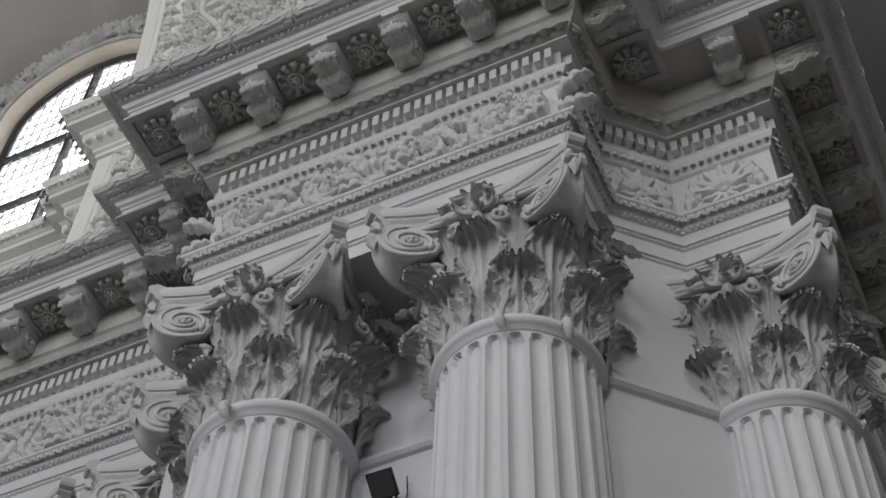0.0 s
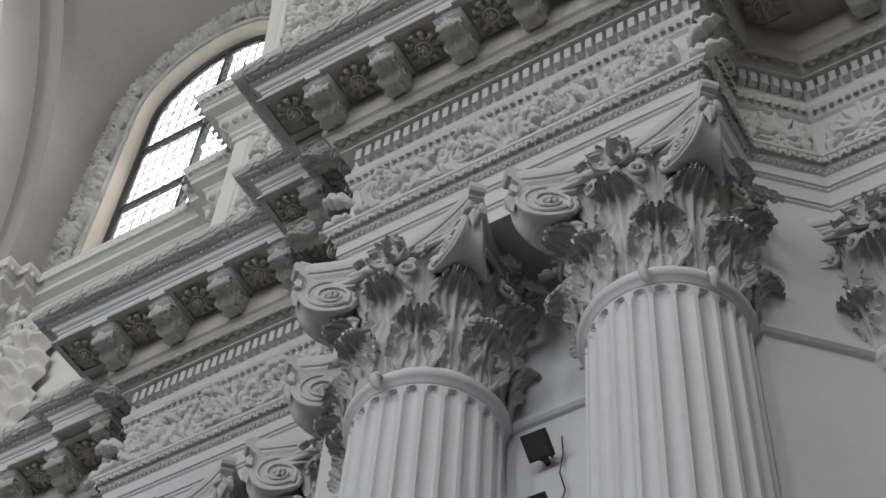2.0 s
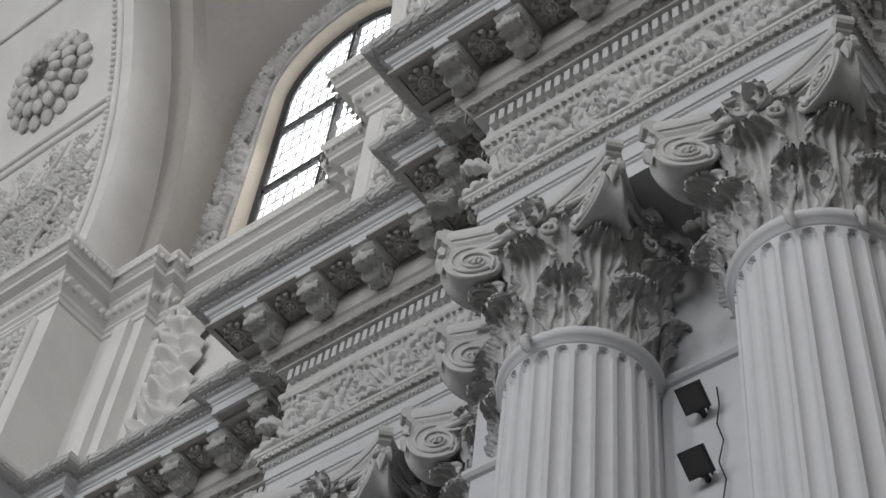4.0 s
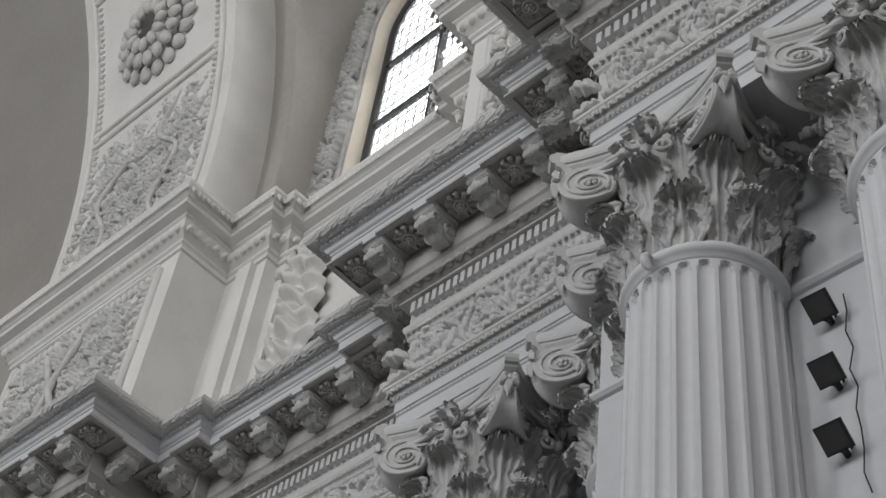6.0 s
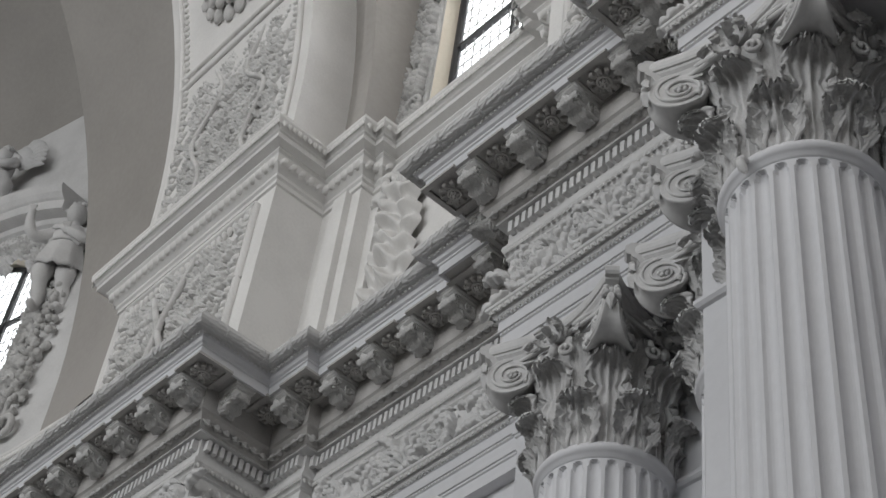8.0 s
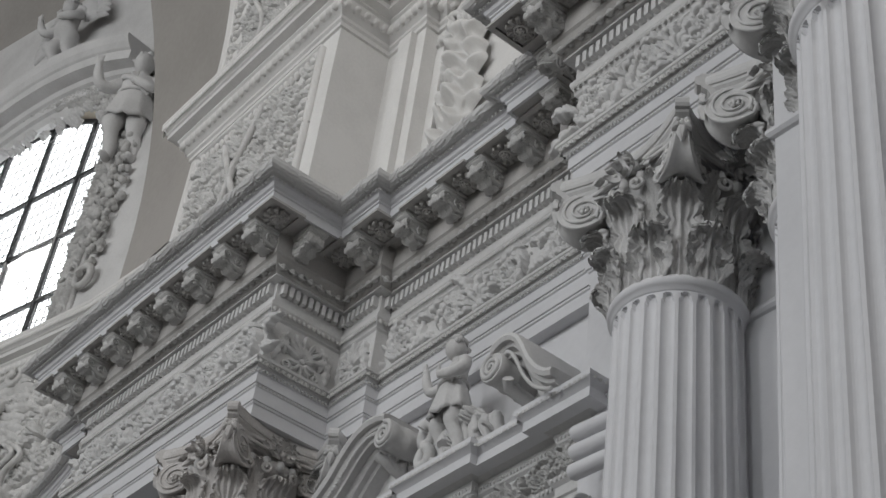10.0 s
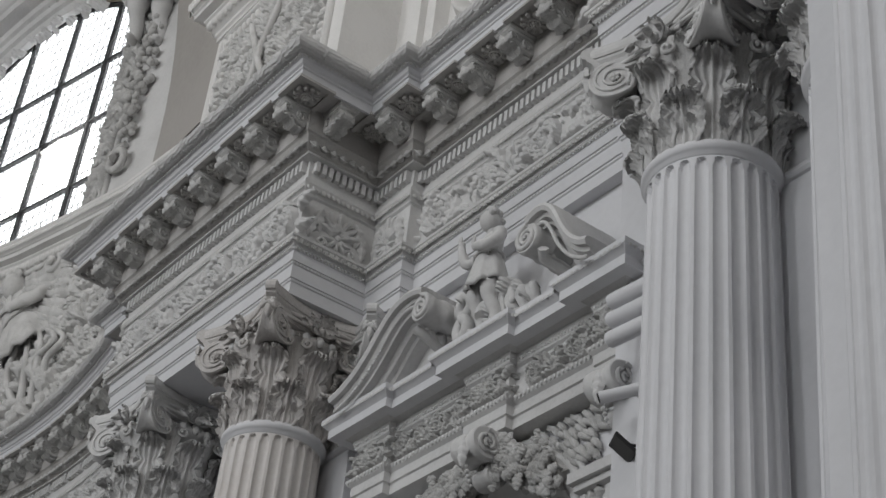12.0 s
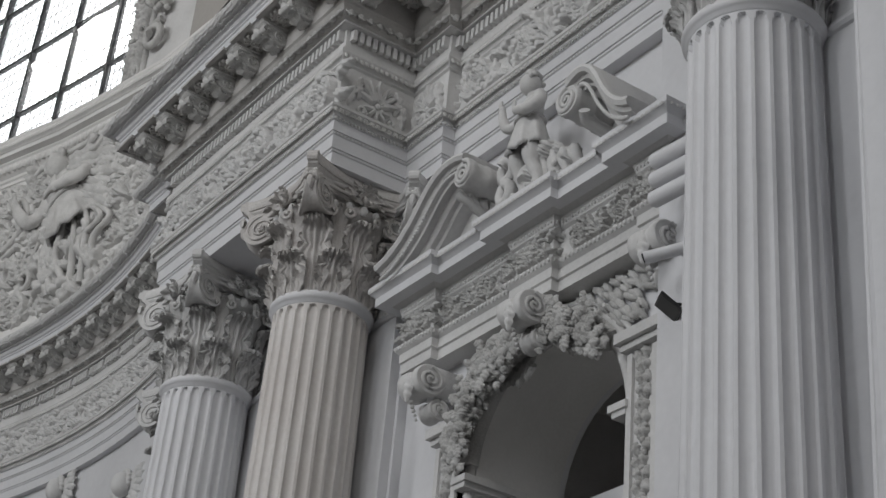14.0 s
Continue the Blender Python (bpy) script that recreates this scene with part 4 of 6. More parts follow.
def rib(x0, x1, y0, seed):
    r = thing("arch_rib", "white transverse arch with carved panels and a flower medallion", "arch", "structure")
    mb = MB()
    strip(mb, x1, y0, x0, y0)
    strip(mb, x1, y0 + 0.17, x1, y0)
    strip(mb, x0, y0, x0, y0 + 0.28)
    mb.done("rib_face", LIT, r, smooth=True)
    fr = MB()
    for xx in (x0 + 0.05, x1 - 0.05):
        fr.tube([tuple(W(xx, curve(z, y0) - 0.004, z)) for z in ZS], 0.010 * K)
        for k in range(60):
            z = 3.05 + k * 0.024
            fr.ball(tuple(W(xx + (0.024 if xx < (x0 + x1) / 2 else -0.024), curve(z, y0) - 0.003, z)), (0.012 * K, 0.010 * K, 0.008 * K), None, 7, 5)
    for z in (3.72, 3.76, 4.30):
        fr.tube([tuple(W(x0 + 0.05, curve(z, y0) - 0.004, z)), tuple(W(x1 - 0.05, curve(z, y0) - 0.004, z))], 0.009 * K)
    fr.done("rib_moulding", LIT, r)
    mid = (x0 + x1) / 2
    mb = MB()
    for q in range(6):
        rinceau(mb, (x1 - x0 - 0.20) * K, 0.105 * K, seed + q, np.array(Matrix.Translation((0, 0, (q - 2.5) * 0.108 * K))), 0.022 * K, q % 2 == 0)
        garland_lumps(mb, (x1 - x0 - 0.20) * K, 0.10 * K, seed + 60 + q, np.array(Matrix.Translation((0, 0, (q - 2.5) * 0.108 * K))), 0.022 * K, 44)
    for sg in (-1, 1):
        mb.tube(bent(np.array([(sg * 0.20, -0.016, -0.30), (sg * 0.10, -0.02, -0.16), (sg * 0.17, -0.02, 0.02), (sg * 0.06, -0.02, 0.16), (sg * 0.12, -0.016, 0.31)]) * K, 26), 0.008 * K)
    zc = 3.38
    mb.done("rib_relief", RELIEF, r, m=Matrix.Translation(W(mid, curve(zc, y0) + 0.004, zc)) @ Matrix.Rotation(math.asin((zc - SPRING) / RIB_R), 4, "X"))
    md = MB()
    for n, rr, ln, ht in ((18, 0.150, 0.034, 0.012), (16, 0.112, 0.032, 0.034), (12, 0.070, 0.028, 0.050)):
        for k in range(n):
            a = 2 * math.pi * k / n + rr * 20
            mt = np.array(Matrix.Rotation(-a, 4, "Y") @ Matrix.Translation((rr * K, -ht * K, 0)))
            md.ball((0, 0, 0), (ln * K, 0.014 * K, rr * 1.05 / n * math.pi * K * 0.9), mt, 9, 6)
    md.ball((0, 0.0, 0), (0.05 * K, 0.02 * K, 0.05 * K))
    for k in range(20):
        a = 2 * math.pi * k / 20
        relief_leaf(md, 0.115 * K * math.cos(a), 0.115 * K * math.sin(a), a, 0.06 * K, 0.018 * K, 0.010 * K, None, 0.5, 2, 8, 5)
    zc = 4.0
    md.done("flower_medallion", RELIEF, r, m=Matrix.Translation(W(mid, curve(zc, y0), zc)) @ Matrix.Rotation(math.asin((zc - SPRING) / RIB_R), 4, "X"))
    return r


rib(-3.09, -2.40, 1.234, 400)
rib(-1.445, -0.755, 1.242, 420)
vault = thing("ceiling", "smooth pale plaster vault between the arches", "ceiling", "structure")


def lun_cell(x0, y0, x1, y1, cx, hw, zs, yw):
    """A vault cell ruled from the rib's edge to the arch over a window."""
    mb = MB()
    a = []
    for k, z in enumerate(ZS):
        t = k / (len(ZS) - 1)
        f = min(max((z - zs) / hw, 0), 1)
        sg = 1 if x1 > cx else -1
        xx = cx + sg * hw * math.sqrt(1 - f * f)
        a.append([tuple(W(x0, curve(z, y0), z)), tuple(W((x0 * 2 + xx) / 3, (curve(z, y0) * 2 + min(yw, curve(z, y0) + 0.25)) / 3 + 0.02, z)), tuple(W(xx, min(yw, curve(z, y0) + 0.3), min(z, zs + hw + 0.35 * max(0, z - zs - hw))))])
    mb.grid(np.array(a))
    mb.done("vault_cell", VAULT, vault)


mb = MB()
strip(mb, -2.40, 1.39, -2.335, 1.39)
strip(mb, -2.335, 1.365, -2.285, 1.365)
strip(mb, -2.335, 1.39, -2.335, 1.365)
strip(mb, -2.285, 1.365, -2.285, 1.47)
strip(mb, -1.495, 1.365, -1.545, 1.365)
strip(mb, -1.445, 1.39, -1.495, 1.39)
strip(mb, -1.545, 1.47, -1.545, 1.365)
strip(mb, -3.09, 1.42, -3.92, 1.44)
strip(mb, -3.92, 1.44, -3.92, 1.70)
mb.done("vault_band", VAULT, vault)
lun_cell(-2.285, 1.42, -2.2, 1.47, -1.93, 0.34, 3.95, 1.485)
lun_cell(-1.545, 1.42, -1.6, 1.47, -1.93, 0.34, 3.95, 1.485)
mb = MB()
mb.grid(np.array([[tuple(W(x, curve(z, 1.50), z)) for x in (1.0, -0.755)] for z in ZS]))
mb.grid(np.array([[tuple(W(x, 1.31 + (x + 4.84) * 0.2394, 4.60)) for x in (-3.92, -7.0)]] + [[tuple(W(x, 1.31 + (x + 4.84) * 0.2394 - 1.6 * (1 - math.cos(a)), 5.05 + 0.95 * math.sin(a))) for x in (-3.92, -7.0)] for a in np.linspace(0, 1.5, 12)]))
mb.grid(np.array([[tuple(W(x, curve(z, 1.55), z)) for x in (-0.9, -3.2)] for z in ZS[16:]]))
mb.grid(np.array([[tuple(W(x, y, 5.97)) for x in (3.0, -8.0)] for y in (-4.6, 1.7)]))
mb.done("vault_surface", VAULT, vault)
# thin crack line of an old joint in the smooth cell
mb = MB()
mb.tube([tuple(W(-3.22 - 0.05 * max(0, z - 3.6), curve(z, 1.42) - 0.002, z)) for z in ZS[:14]], 0.0022 * K, None, 4)
mb.done("joint_line", plain("joint_shadow", (0.25, 0.23, 0.2), 0.9), vault)

# ---- windows ----
def window(name, m, hw, zs, z0, posts, bars, label, rise=None, deep=0.05, wide=0.30):
    win = thing(name, label, "window", "structure", at=m.translation)
    win.matrix_basis = m
    a = arch_line(hw, zs, z0, 24, rise)
    mb = MB()
    mb.tube(np.stack([a[:, 0], np.zeros(len(a)), a[:, 1]], 1) * K, 0.012 * K, None, 6)
    mb.done("window_frame", IRON, win, "dark iron window frame")
    def top_at(x):
        t = max(0.0, 1 - (x / hw) ** 2)
        return zs + (hw * math.sqrt(t) if rise is None else rise * t)
    for x in posts:
        mb = MB()
        mb.box((x - 0.0062) * K, (x + 0.0062) * K, -0.01 * K, 0.012 * K, z0 * K, top_at(x) * K)
        mb.done("mullion", IRON, win, smooth=False)
    for z in bars:
        w = hw if z < zs else hw * math.sqrt(max(0, 1 - (((z - zs) / hw) ** 2 if rise is None else (z - zs) / rise)))
        mb = MB()
        mb.box(-w * K, w * K, -0.008 * K, 0.010 * K, (z - 0.0055) * K, (z + 0.0055) * K)
        mb.done("glazing_bar", IRON, win, smooth=False)
    mb = MB()
    x = -hw + 0.034
    while x < hw:
        mb.box((x - 0.0015) * K, (x + 0.0015) * K, 0.002 * K, 0.005 * K, z0 * K, top_at(x) * K)
        x += 0.034
    z = z0 + 0.05
    while z < zs + (hw if rise is None else rise):
        w = hw if z < zs else hw * math.sqrt(max(0, 1 - (((z - zs) / hw) ** 2 if rise is None else (z - zs) / rise)))
        mb.box(-w * K, w * K, 0.002 * K, 0.005 * K, (z - 0.0015) * K, (z + 0.0015) * K)
        z += 0.05
    mb.done("lead_lines", plain("lead", (0.30, 0.30, 0.30), 0.6), win, "thin lead lines of the panes", smooth=False, kind="stuff")
    for nm, mat, lab in (("face", STUCCO, ""), ("reveal", REVEAL, "cream splayed window reveal")):
        mb = MB()
        arch_wall(mb, -hw - wide, hw + wide, zs + hw + 1.6, hw + 0.018, zs, z0, deep + 0.01, 0.016, None if rise is None else rise + 0.018, np.array(Matrix.Translation((0, -deep * K, 0))), nm)
        if nm == "face":
            mb.box((-hw - wide) * K, (hw + wide) * K, (0.004 - deep) * K, 0.02 * K, (zs + hw + 0.04) * K, 6.3 * K)
            for x0, x1 in ((-hw - wide, -hw - 0.14), (hw + 0.14, hw + wide)):
                mb.box(x0 * K, x1 * K, (0.0055 - deep) * K, 0.02 * K, zs * K, (zs + hw + 0.05) * K)
        mb.done("window_wall" if nm == "face" else "window_reveal", mat, win, lab, smooth=False)
    # carved surround
    mb = MB()
    rg = np.random.default_rng(5)
    ext = np.array(Matrix.Translation((0, -(deep + 0.002) * K, 0)))
    for off_, rad in ((0.030, 0.008), (0.135, 0.012)):
        b = arch_line(hw + off_, zs, z0, 24, None if rise is None else rise + off_)
        mb.tube(np.stack([b[:, 0], np.zeros(len(b)), b[:, 1]], 1) * K, rad * K, ext, 6)
    b = arch_line(hw + 0.082, zs, z0, 24, None if rise is None else rise + 0.082)
    seg = np.linalg.norm(np.diff(b, axis=0), axis=1).cumsum()
    for s in np.arange(0.02, seg[-1], 0.034):
        k = int(np.searchsorted(seg, s))
        p, q = b[k], b[min(k + 1, len(b) - 1)]
        d = math.atan2(q[1] - p[1], q[0] - p[0])
        t = (s - (seg[k - 1] if k else 0)) / max(seg[k] - (seg[k - 1] if k else 0), 1e-6)
        c = p + (q - p) * t
        for sg in (-1, 1):
            ln = rg.uniform(0.05, 0.085)
            relief_leaf(mb, c[0] * K, c[1] * K, d + sg * rg.uniform(0.5, 1.1), ln * K, ln * 0.30 * K, 0.028 * K, ext, -sg * rg.uniform(0.2, 1.2), 3, 9, 5)
        r = rg.uniform(0.010, 0.018) * K
        mb.ball((c[0] * K, -0.012 * K, c[1] * K), r, ext, 7, 5)
    for s in np.arange(0.08, seg[-1], 0.16):
        k = int(np.searchsorted(seg, s))
        c = b[k] * 0.5 + b[min(k + 1, len(b) - 1)] * 0.5
        if k and seg[k] - seg[k - 1] > 0.2:
            c = np.array((b[k][0], min(b[k][1], b[k + 1][1]) + rg.uniform(0.1, 0.8)))
        for tw in (-1, 1):
            mb.tube(spiral((c[0] + tw * 0.02) * K, (c[1] + tw * 0.02) * K, 0.03 * K, 0.006 * K, rg.uniform(0, 6), tw * 1.3, 18, -0.008 * K, -0.026 * K), 0.0065 * K, ext, 6)
    mb.done("carved_surround", ORN, win)
    if rise is None:
        mb = MB()
        b = arch_line(hw + 0.175, zs, z0, 24)
        b = b[b[:, 1] > zs - 0.001]
        for off_, rad in ((0.0, 0.020), (0.024, 0.014)):
            h_ = b * 1.0
            h_[:, 0] *= 1 + off_ / (hw + 0.175)
            h_[:, 1] = zs + (h_[:, 1] - zs) * (1 + off_ / (hw + 0.175))
            mb.tube(np.stack([h_[:, 0], np.full(len(h_), -off_ * 0.5), h_[:, 1]], 1) * K, rad * K, ext, 8)
        mb.done("hood_moulding", STUCCO, win)
    mb = MB()
    mb.extrude(arch_line(hw, zs, z0, 24, rise) * K, 0.0, 0.001 * K)
    pane = mb.done("pane", GLASS, win, "clear leaded glass", smooth=False)
    pane.visible_shadow = False
    mb = MB()
    mb.box(-(hw + 0.2) * K, (hw + 0.02) * K, 0.10 * K, 0.101 * K, (z0 - 0.1) * K, (zs + hw + 0.3) * K)
    bd = mb.done("backdrop", SKYGLASS, None, smooth=False, m=m)
    tagged(bd, "bright overcast sky behind the window", "sky", kind="structure")
    return win


window("window_1", L(-1.93, 1.54), 0.234, 3.94, 3.0, (0.0,), (3.20, 3.49, 3.78), "tall arched window with dark iron bars and leaded panes")
window("window_2", L(-4.976, 1.327, 0.235), 0.56, 4.08, 3.0, (0.385, 0.105, -0.175, -0.455), (3.30, 3.60, 3.90), "large arched window with iron bars and leaded panes", 0.22, 0.05, 1.85)


def statue(name, label, m, seed, ht, wings=True, tunic=True, legs=True):
    """A plain stucco child figure, one mesh."""
    mb = MB()
    h = ht
    rg = np.random.default_rng(seed)
    mb.ball((0, -0.03 * h, 0.895 * h), (0.070 * h, 0.080 * h, 0.088 * h), None, 14, 11)
    for k in range(46):
        a, e = rg.uniform(0, 6.28), rg.uniform(0.05, 1.5)
        if math.cos(e) * math.sin(a) < -0.55:
            continue
        mb.ball((0.074 * h * math.cos(e) * math.cos(a), -0.022 * h + 0.080 * h * math.cos(e) * math.sin(a), 0.905 * h + 0.085 * h * math.sin(e)), rg.uniform(0.016, 0.026) * h, None, 7, 5)
    mb.tube(bent([(0, -0.01 * h, 0.84 * h), (0, 0, 0.78 * h), (0, 0.005 * h, 0.74 * h)], 6), 0.045 * h, None, 10)
    th = np.linspace(0, 2 * np.pi, 26, endpoint=False)
    rows = []
    for z, a, b, y in ((0.79, 0.03, 0.03, 0), (0.775, 0.09, 0.05, 0), (0.75, 0.125, 0.068, 0), (0.70, 0.125, 0.080, -0.01), (0.64, 0.112, 0.082, -0.015), (0.58, 0.105, 0.085, -0.02), (0.52, 0.118, 0.095, -0.02), (0.46, 0.125, 0.095, -0.01), (0.42, 0.11, 0.085, 0.0), (0.39, 0.05, 0.05, 0.0)):
        rows.append(np.stack([a * h * np.cos(th), (y + b * np.sin(th)) * h, np.full(26, z * h)], 1))
    mb.grid(np.array(rows), None, True)
    for pts in ([(-0.115, 0, 0.745), (-0.19, -0.02, 0.68), (-0.25, -0.08, 0.66), (-0.275, -0.11, 0.74), (-0.285, -0.12, 0.83)], [(0.115, 0, 0.745), (0.175, -0.03, 0.65), (0.17, -0.10, 0.58), (0.09, -0.135, 0.60), (0.02, -0.135, 0.64)]):
        p = bent(np.array(pts) * h, 16)
        mb.tube(p, np.interp(np.linspace(0, 1, 16), (0, 0.3, 0.5, 0.65, 1), (0.050, 0.046, 0.038, 0.040, 0.024)) * h, None, 10)
        mb.ball(p[-1], (0.030 * h, 0.028 * h, 0.036 * h), None, 8, 6)
        for k in range(4):
            mb.tube([p[-1] + np.array(((k - 1.5) * 0.011, -0.01, 0.015)) * h, p[-1] + np.array(((k - 1.5) * 0.016, -0.016, 0.055)) * h], 0.0085 * h, None, 6)
    for pts in () if not legs else ([(-0.062, 0, 0.45), (-0.085, -0.05, 0.30), (-0.078, -0.035, 0.22), (-0.075, 0.005, 0.12), (-0.075, 0.0, 0.03)], [(0.062, 0, 0.45), (0.075, -0.02, 0.30), (0.078, -0.01, 0.22), (0.095, 0.03, 0.12), (0.10, 0.03, 0.03)]):
        p = bent(np.array(pts) * h, 18)
        mb.tube(p, np.interp(np.linspace(0, 1, 18), (0, 0.25, 0.5, 0.68, 1), (0.078, 0.072, 0.050, 0.052, 0.032)) * h, None, 12)
        mb.ball(p[-1] + np.array((0, -0.035, -0.012)) * h, (0.034 * h, 0.065 * h, 0.024 * h), None, 10, 7)
    if tunic:
        rows = []
        for z, a, k in ((0.60, 0.108, 0.02), (0.55, 0.124, 0.05), (0.48, 0.142, 0.08), (0.42, 0.155, 0.11), (0.36, 0.168, 0.14), (0.32, 0.172, 0.16), (0.325, 0.150, 0.14)):
            r = a * (1 + k * np.cos(9 * th + 3 * z) + 0.5 * k * np.cos(5 * th))
            rows.append(np.stack([r * h * np.cos(th), (-0.012 + 0.82 * r * np.sin(th)) * h, (z + 0.018 * np.cos(3 * th + 0.6)) * h], 1))
        mb.grid(np.array(rows), None, True)
        mb.tube(bent(np.array([(-0.115, -0.05, 0.755), (-0.03, -0.10, 0.70), (0.05, -0.115, 0.62), (0.115, -0.06, 0.57)]) * h, 12), 0.026 * h, None, 8, 0.6)
        t = np.linspace(0, 2 * np.pi, 24)
        mb.tube(np.stack([0.118 * np.cos(t), -0.015 + 0.098 * np.sin(t), np.full(24, 0.585)], 1) * h, 0.014 * h, None, 6)
    if wings:
        for sg in (-1, 1):
            q = np.array(Matrix.Translation((0, 0.06 * h, 0)))
            for row, (n, ln, wd) in enumerate(((8, 0.36, 0.036), (7, 0.24, 0.032), (5, 0.13, 0.03))):
                for k in range(n):
                    a = 1.05 - 0.24 * k * 8 / n * 0.75
                    relief_leaf(mb, sg * (0.07 + 0.012 * k) * h, (0.73 - 0.012 * k) * h, a if sg > 0 else math.pi - a, ln * h, wd * h, (0.05 + 0.03 * row) * h, q, -0.45 * sg, 1, 9, 5)
    ob = mb.done(name, RELIEF if "relief" in name else STUCCO, None, m=m)
    return tagged(ob, label, "statue")


WM = L(-4.84, 1.36, 0.235)
# window hood with a seated cherub, and the carved jamb figure
hood = thing("window_hood", "curved stucco hood over the large window", "cornice", "structure")
mb = MB()
b = arch_line(0.56, 4.22, 4.18, 24, 0.14)[6:-6]
rows = []
for y, dz in ((-0.03, -0.02), (-0.06, -0.02), (-0.06, 0.03), (-0.075, 0.036), (-0.075, 0.075), (-0.09, 0.082), (-0.10, 0.10), (-0.15, 0.105), (-0.15, 0.15), (-0.16, 0.156), (-0.175, 0.175), (-0.185, 0.20), (-0.185, 0.215), (-0.02, 0.23)):
    rows.append(np.stack([b[:, 0], np.full(len(b), y), b[:, 1] + dz - 0.08], 1) * K)
rows = np.array(rows)
mb.grid(rows)
for e in (0, -1):
    col = rows[:, e]
    mb.add(np.vstack([col, col.mean(0)]), [(i, i + 1, len(col), len(col)) for i in range(len(col) - 1)])
mb.done("hood_body", STUCCO, hood, smooth=False, m=WM)
mb = MB()
for q in range(70):
    f = q / 69 * (len(b) - 1.001)
    i0 = int(f)
    c = b[i0] + (b[i0 + 1] - b[i0]) * (f - i0)
    mb.ball((c[0] * K, -0.082 * K, (c[1] + 0.012) * K), (0.006 * K, 0.006 * K, 0.010 * K), None, 6, 5)
rgh = np.random.default_rng(17)
for q in range(60):
    f = rgh.uniform(0, 1) * (len(b) - 1.001)
    i0 = int(f)
    c = b[i0] + (b[i0 + 1] - b[i0]) * (f - i0)
    relief_leaf(mb, c[0] * K, (c[1] - 0.14 + rgh.uniform(-0.02, 0.02)) * K, rgh.uniform(0, 6.28), 0.05 * K, 0.014 * K, 0.03 * K, np.array(Matrix.Translation((0, -0.05 * K, 0))), rgh.uniform(-1, 1), 3, 9, 5)
mb.done("hood_moulding", STUCCO, hood, m=WM)

statue("cherub_statue", "white stucco cherub with wings above the window hood", WM @ Matrix.Translation((0.05 * K, -0.13 * K, 4.47 * K)) @ Matrix.Rotation(-0.15, 4, "Y"), 1, 0.46 * K, True, False)
statue("cherub_statue", "white stucco cherub leaning on the window jamb", WM @ Matrix.Translation((0.60 * K, -0.09 * K, 3.74 * K)) @ Matrix.Rotation(0.5, 4, "Z"), 2, 0.54 * K, False)
jamb = thing("jamb_garland", "carved fruit garland hanging on the window jamb", "garland")
mb = MB()
rg = np.random.default_rng(3)
for k in range(90):
    z = rg.uniform(-0.26, 0.30)
    w = 0.06 * (1 - abs(z) * 1.6)
    mb.ball((rg.uniform(-w, w) * K, -rg.uniform(0, 0.03) * K, z * K), rg.uniform(0.010, 0.019) * K, None, 7, 5)
mb.tube(spiral(0.0, -0.36 * K, 0.07 * K, 0.01 * K, 1.5, 1.4, 24, 0, -0.03 * K), 0.014 * K)
mb.done("garland_fruit", ORN, jamb, m=WM @ Matrix.Translation((0.62 * K, -0.065 * K, 3.58 * K)), kind="stuff")

# figure group and cartouche over the curved cornice
FLAT = Matrix.Rotation(0.24, 4, "Z")
statue("angel_relief", "white stucco winged angel in relief above the curved cornice", Matrix.Translation(W(-4.34, 1.415, 2.33)) @ FLAT @ Matrix.Rotation(-0.52, 4, "Y") @ Matrix.Diagonal((1, 0.7, 1, 1)), 5, 0.66 * K, False, True, False)
cart = thing("cartouche", "carved stucco scrollwork, wing and drapery round an oval opening", "ornament")
CM = Matrix.Translation(W(-4.60, 1.360, 2.55)) @ FLAT
mb = MB()
for row, (n, ln, wd, hh) in enumerate(((10, 0.25, 0.030, 0.026), (8, 0.17, 0.028, 0.040), (6, 0.10, 0.026, 0.050))):
    for k in range(n):
        relief_leaf(mb, (0.03 + 0.010 * k) * K, (0.27 - 0.022 * k) * K, 0.28 - 0.10 * k, ln * K, wd * K, hh * K, None, -0.25, 1, 10, 5)
mb.done("wing", RELIEF, cart, m=CM)
mb = MB()
mb.tube(spiral(0.17 * K, 0.315 * K, 0.050 * K, 0.008 * K, 3.4, -1.7, 34, -0.01 * K, -0.04 * K), 0.011 * K)
mb.tube(bent(np.array([(0.13, -0.015, 0.34), (0.02, -0.015, 0.335), (-0.12, -0.012, 0.33), (-0.40, -0.01, 0.32)]) * K, 20), 0.010 * K)
mb.tube(bent(np.array([(-0.05, -0.02, 0.30), (-0.03, -0.02, 0.22), (-0.12, -0.02, 0.32), (-0.20, -0.02, 0.25)]) * K, 20), 0.010 * K)
for x, z, r, a0, tw in ((-0.30, 0.27, 0.040, 0.5, 1.4), (-0.40, 0.26, 0.035, 2.5, -1.4), (-0.24, -0.16, 0.055, 1.0, -1.5), (-0.06, -0.14, 0.045, 2.0, 1.5), (-0.40, -0.20, 0.05, 0.3, 1.4)):
    mb.tube(spiral(x * K, z * K, r * K, 0.008 * K, a0, tw, 28, -0.01 * K, -0.04 * K), 0.010 * K)
for k, (x, z, a) in enumerate(((-0.10, -0.10, 2.4), (-0.04, -0.16, 1.2), (-0.16, -0.20, 2.8), (-0.30, -0.20, 0.6), (-0.20, 0.24, 1.0), (0.05, -0.20, 0.7), (-0.02, 0.05, -1.2), (0.03, 0.0, -1.0), (0.09, -0.04, -0.8))):
    relief_leaf(mb, x * K, z * K, a, 0.15 * K, 0.030 * K, 0.045 * K, None, 0.8 * (-1) ** k, 4, 16, 7)
rg = np.random.default_rng(88)
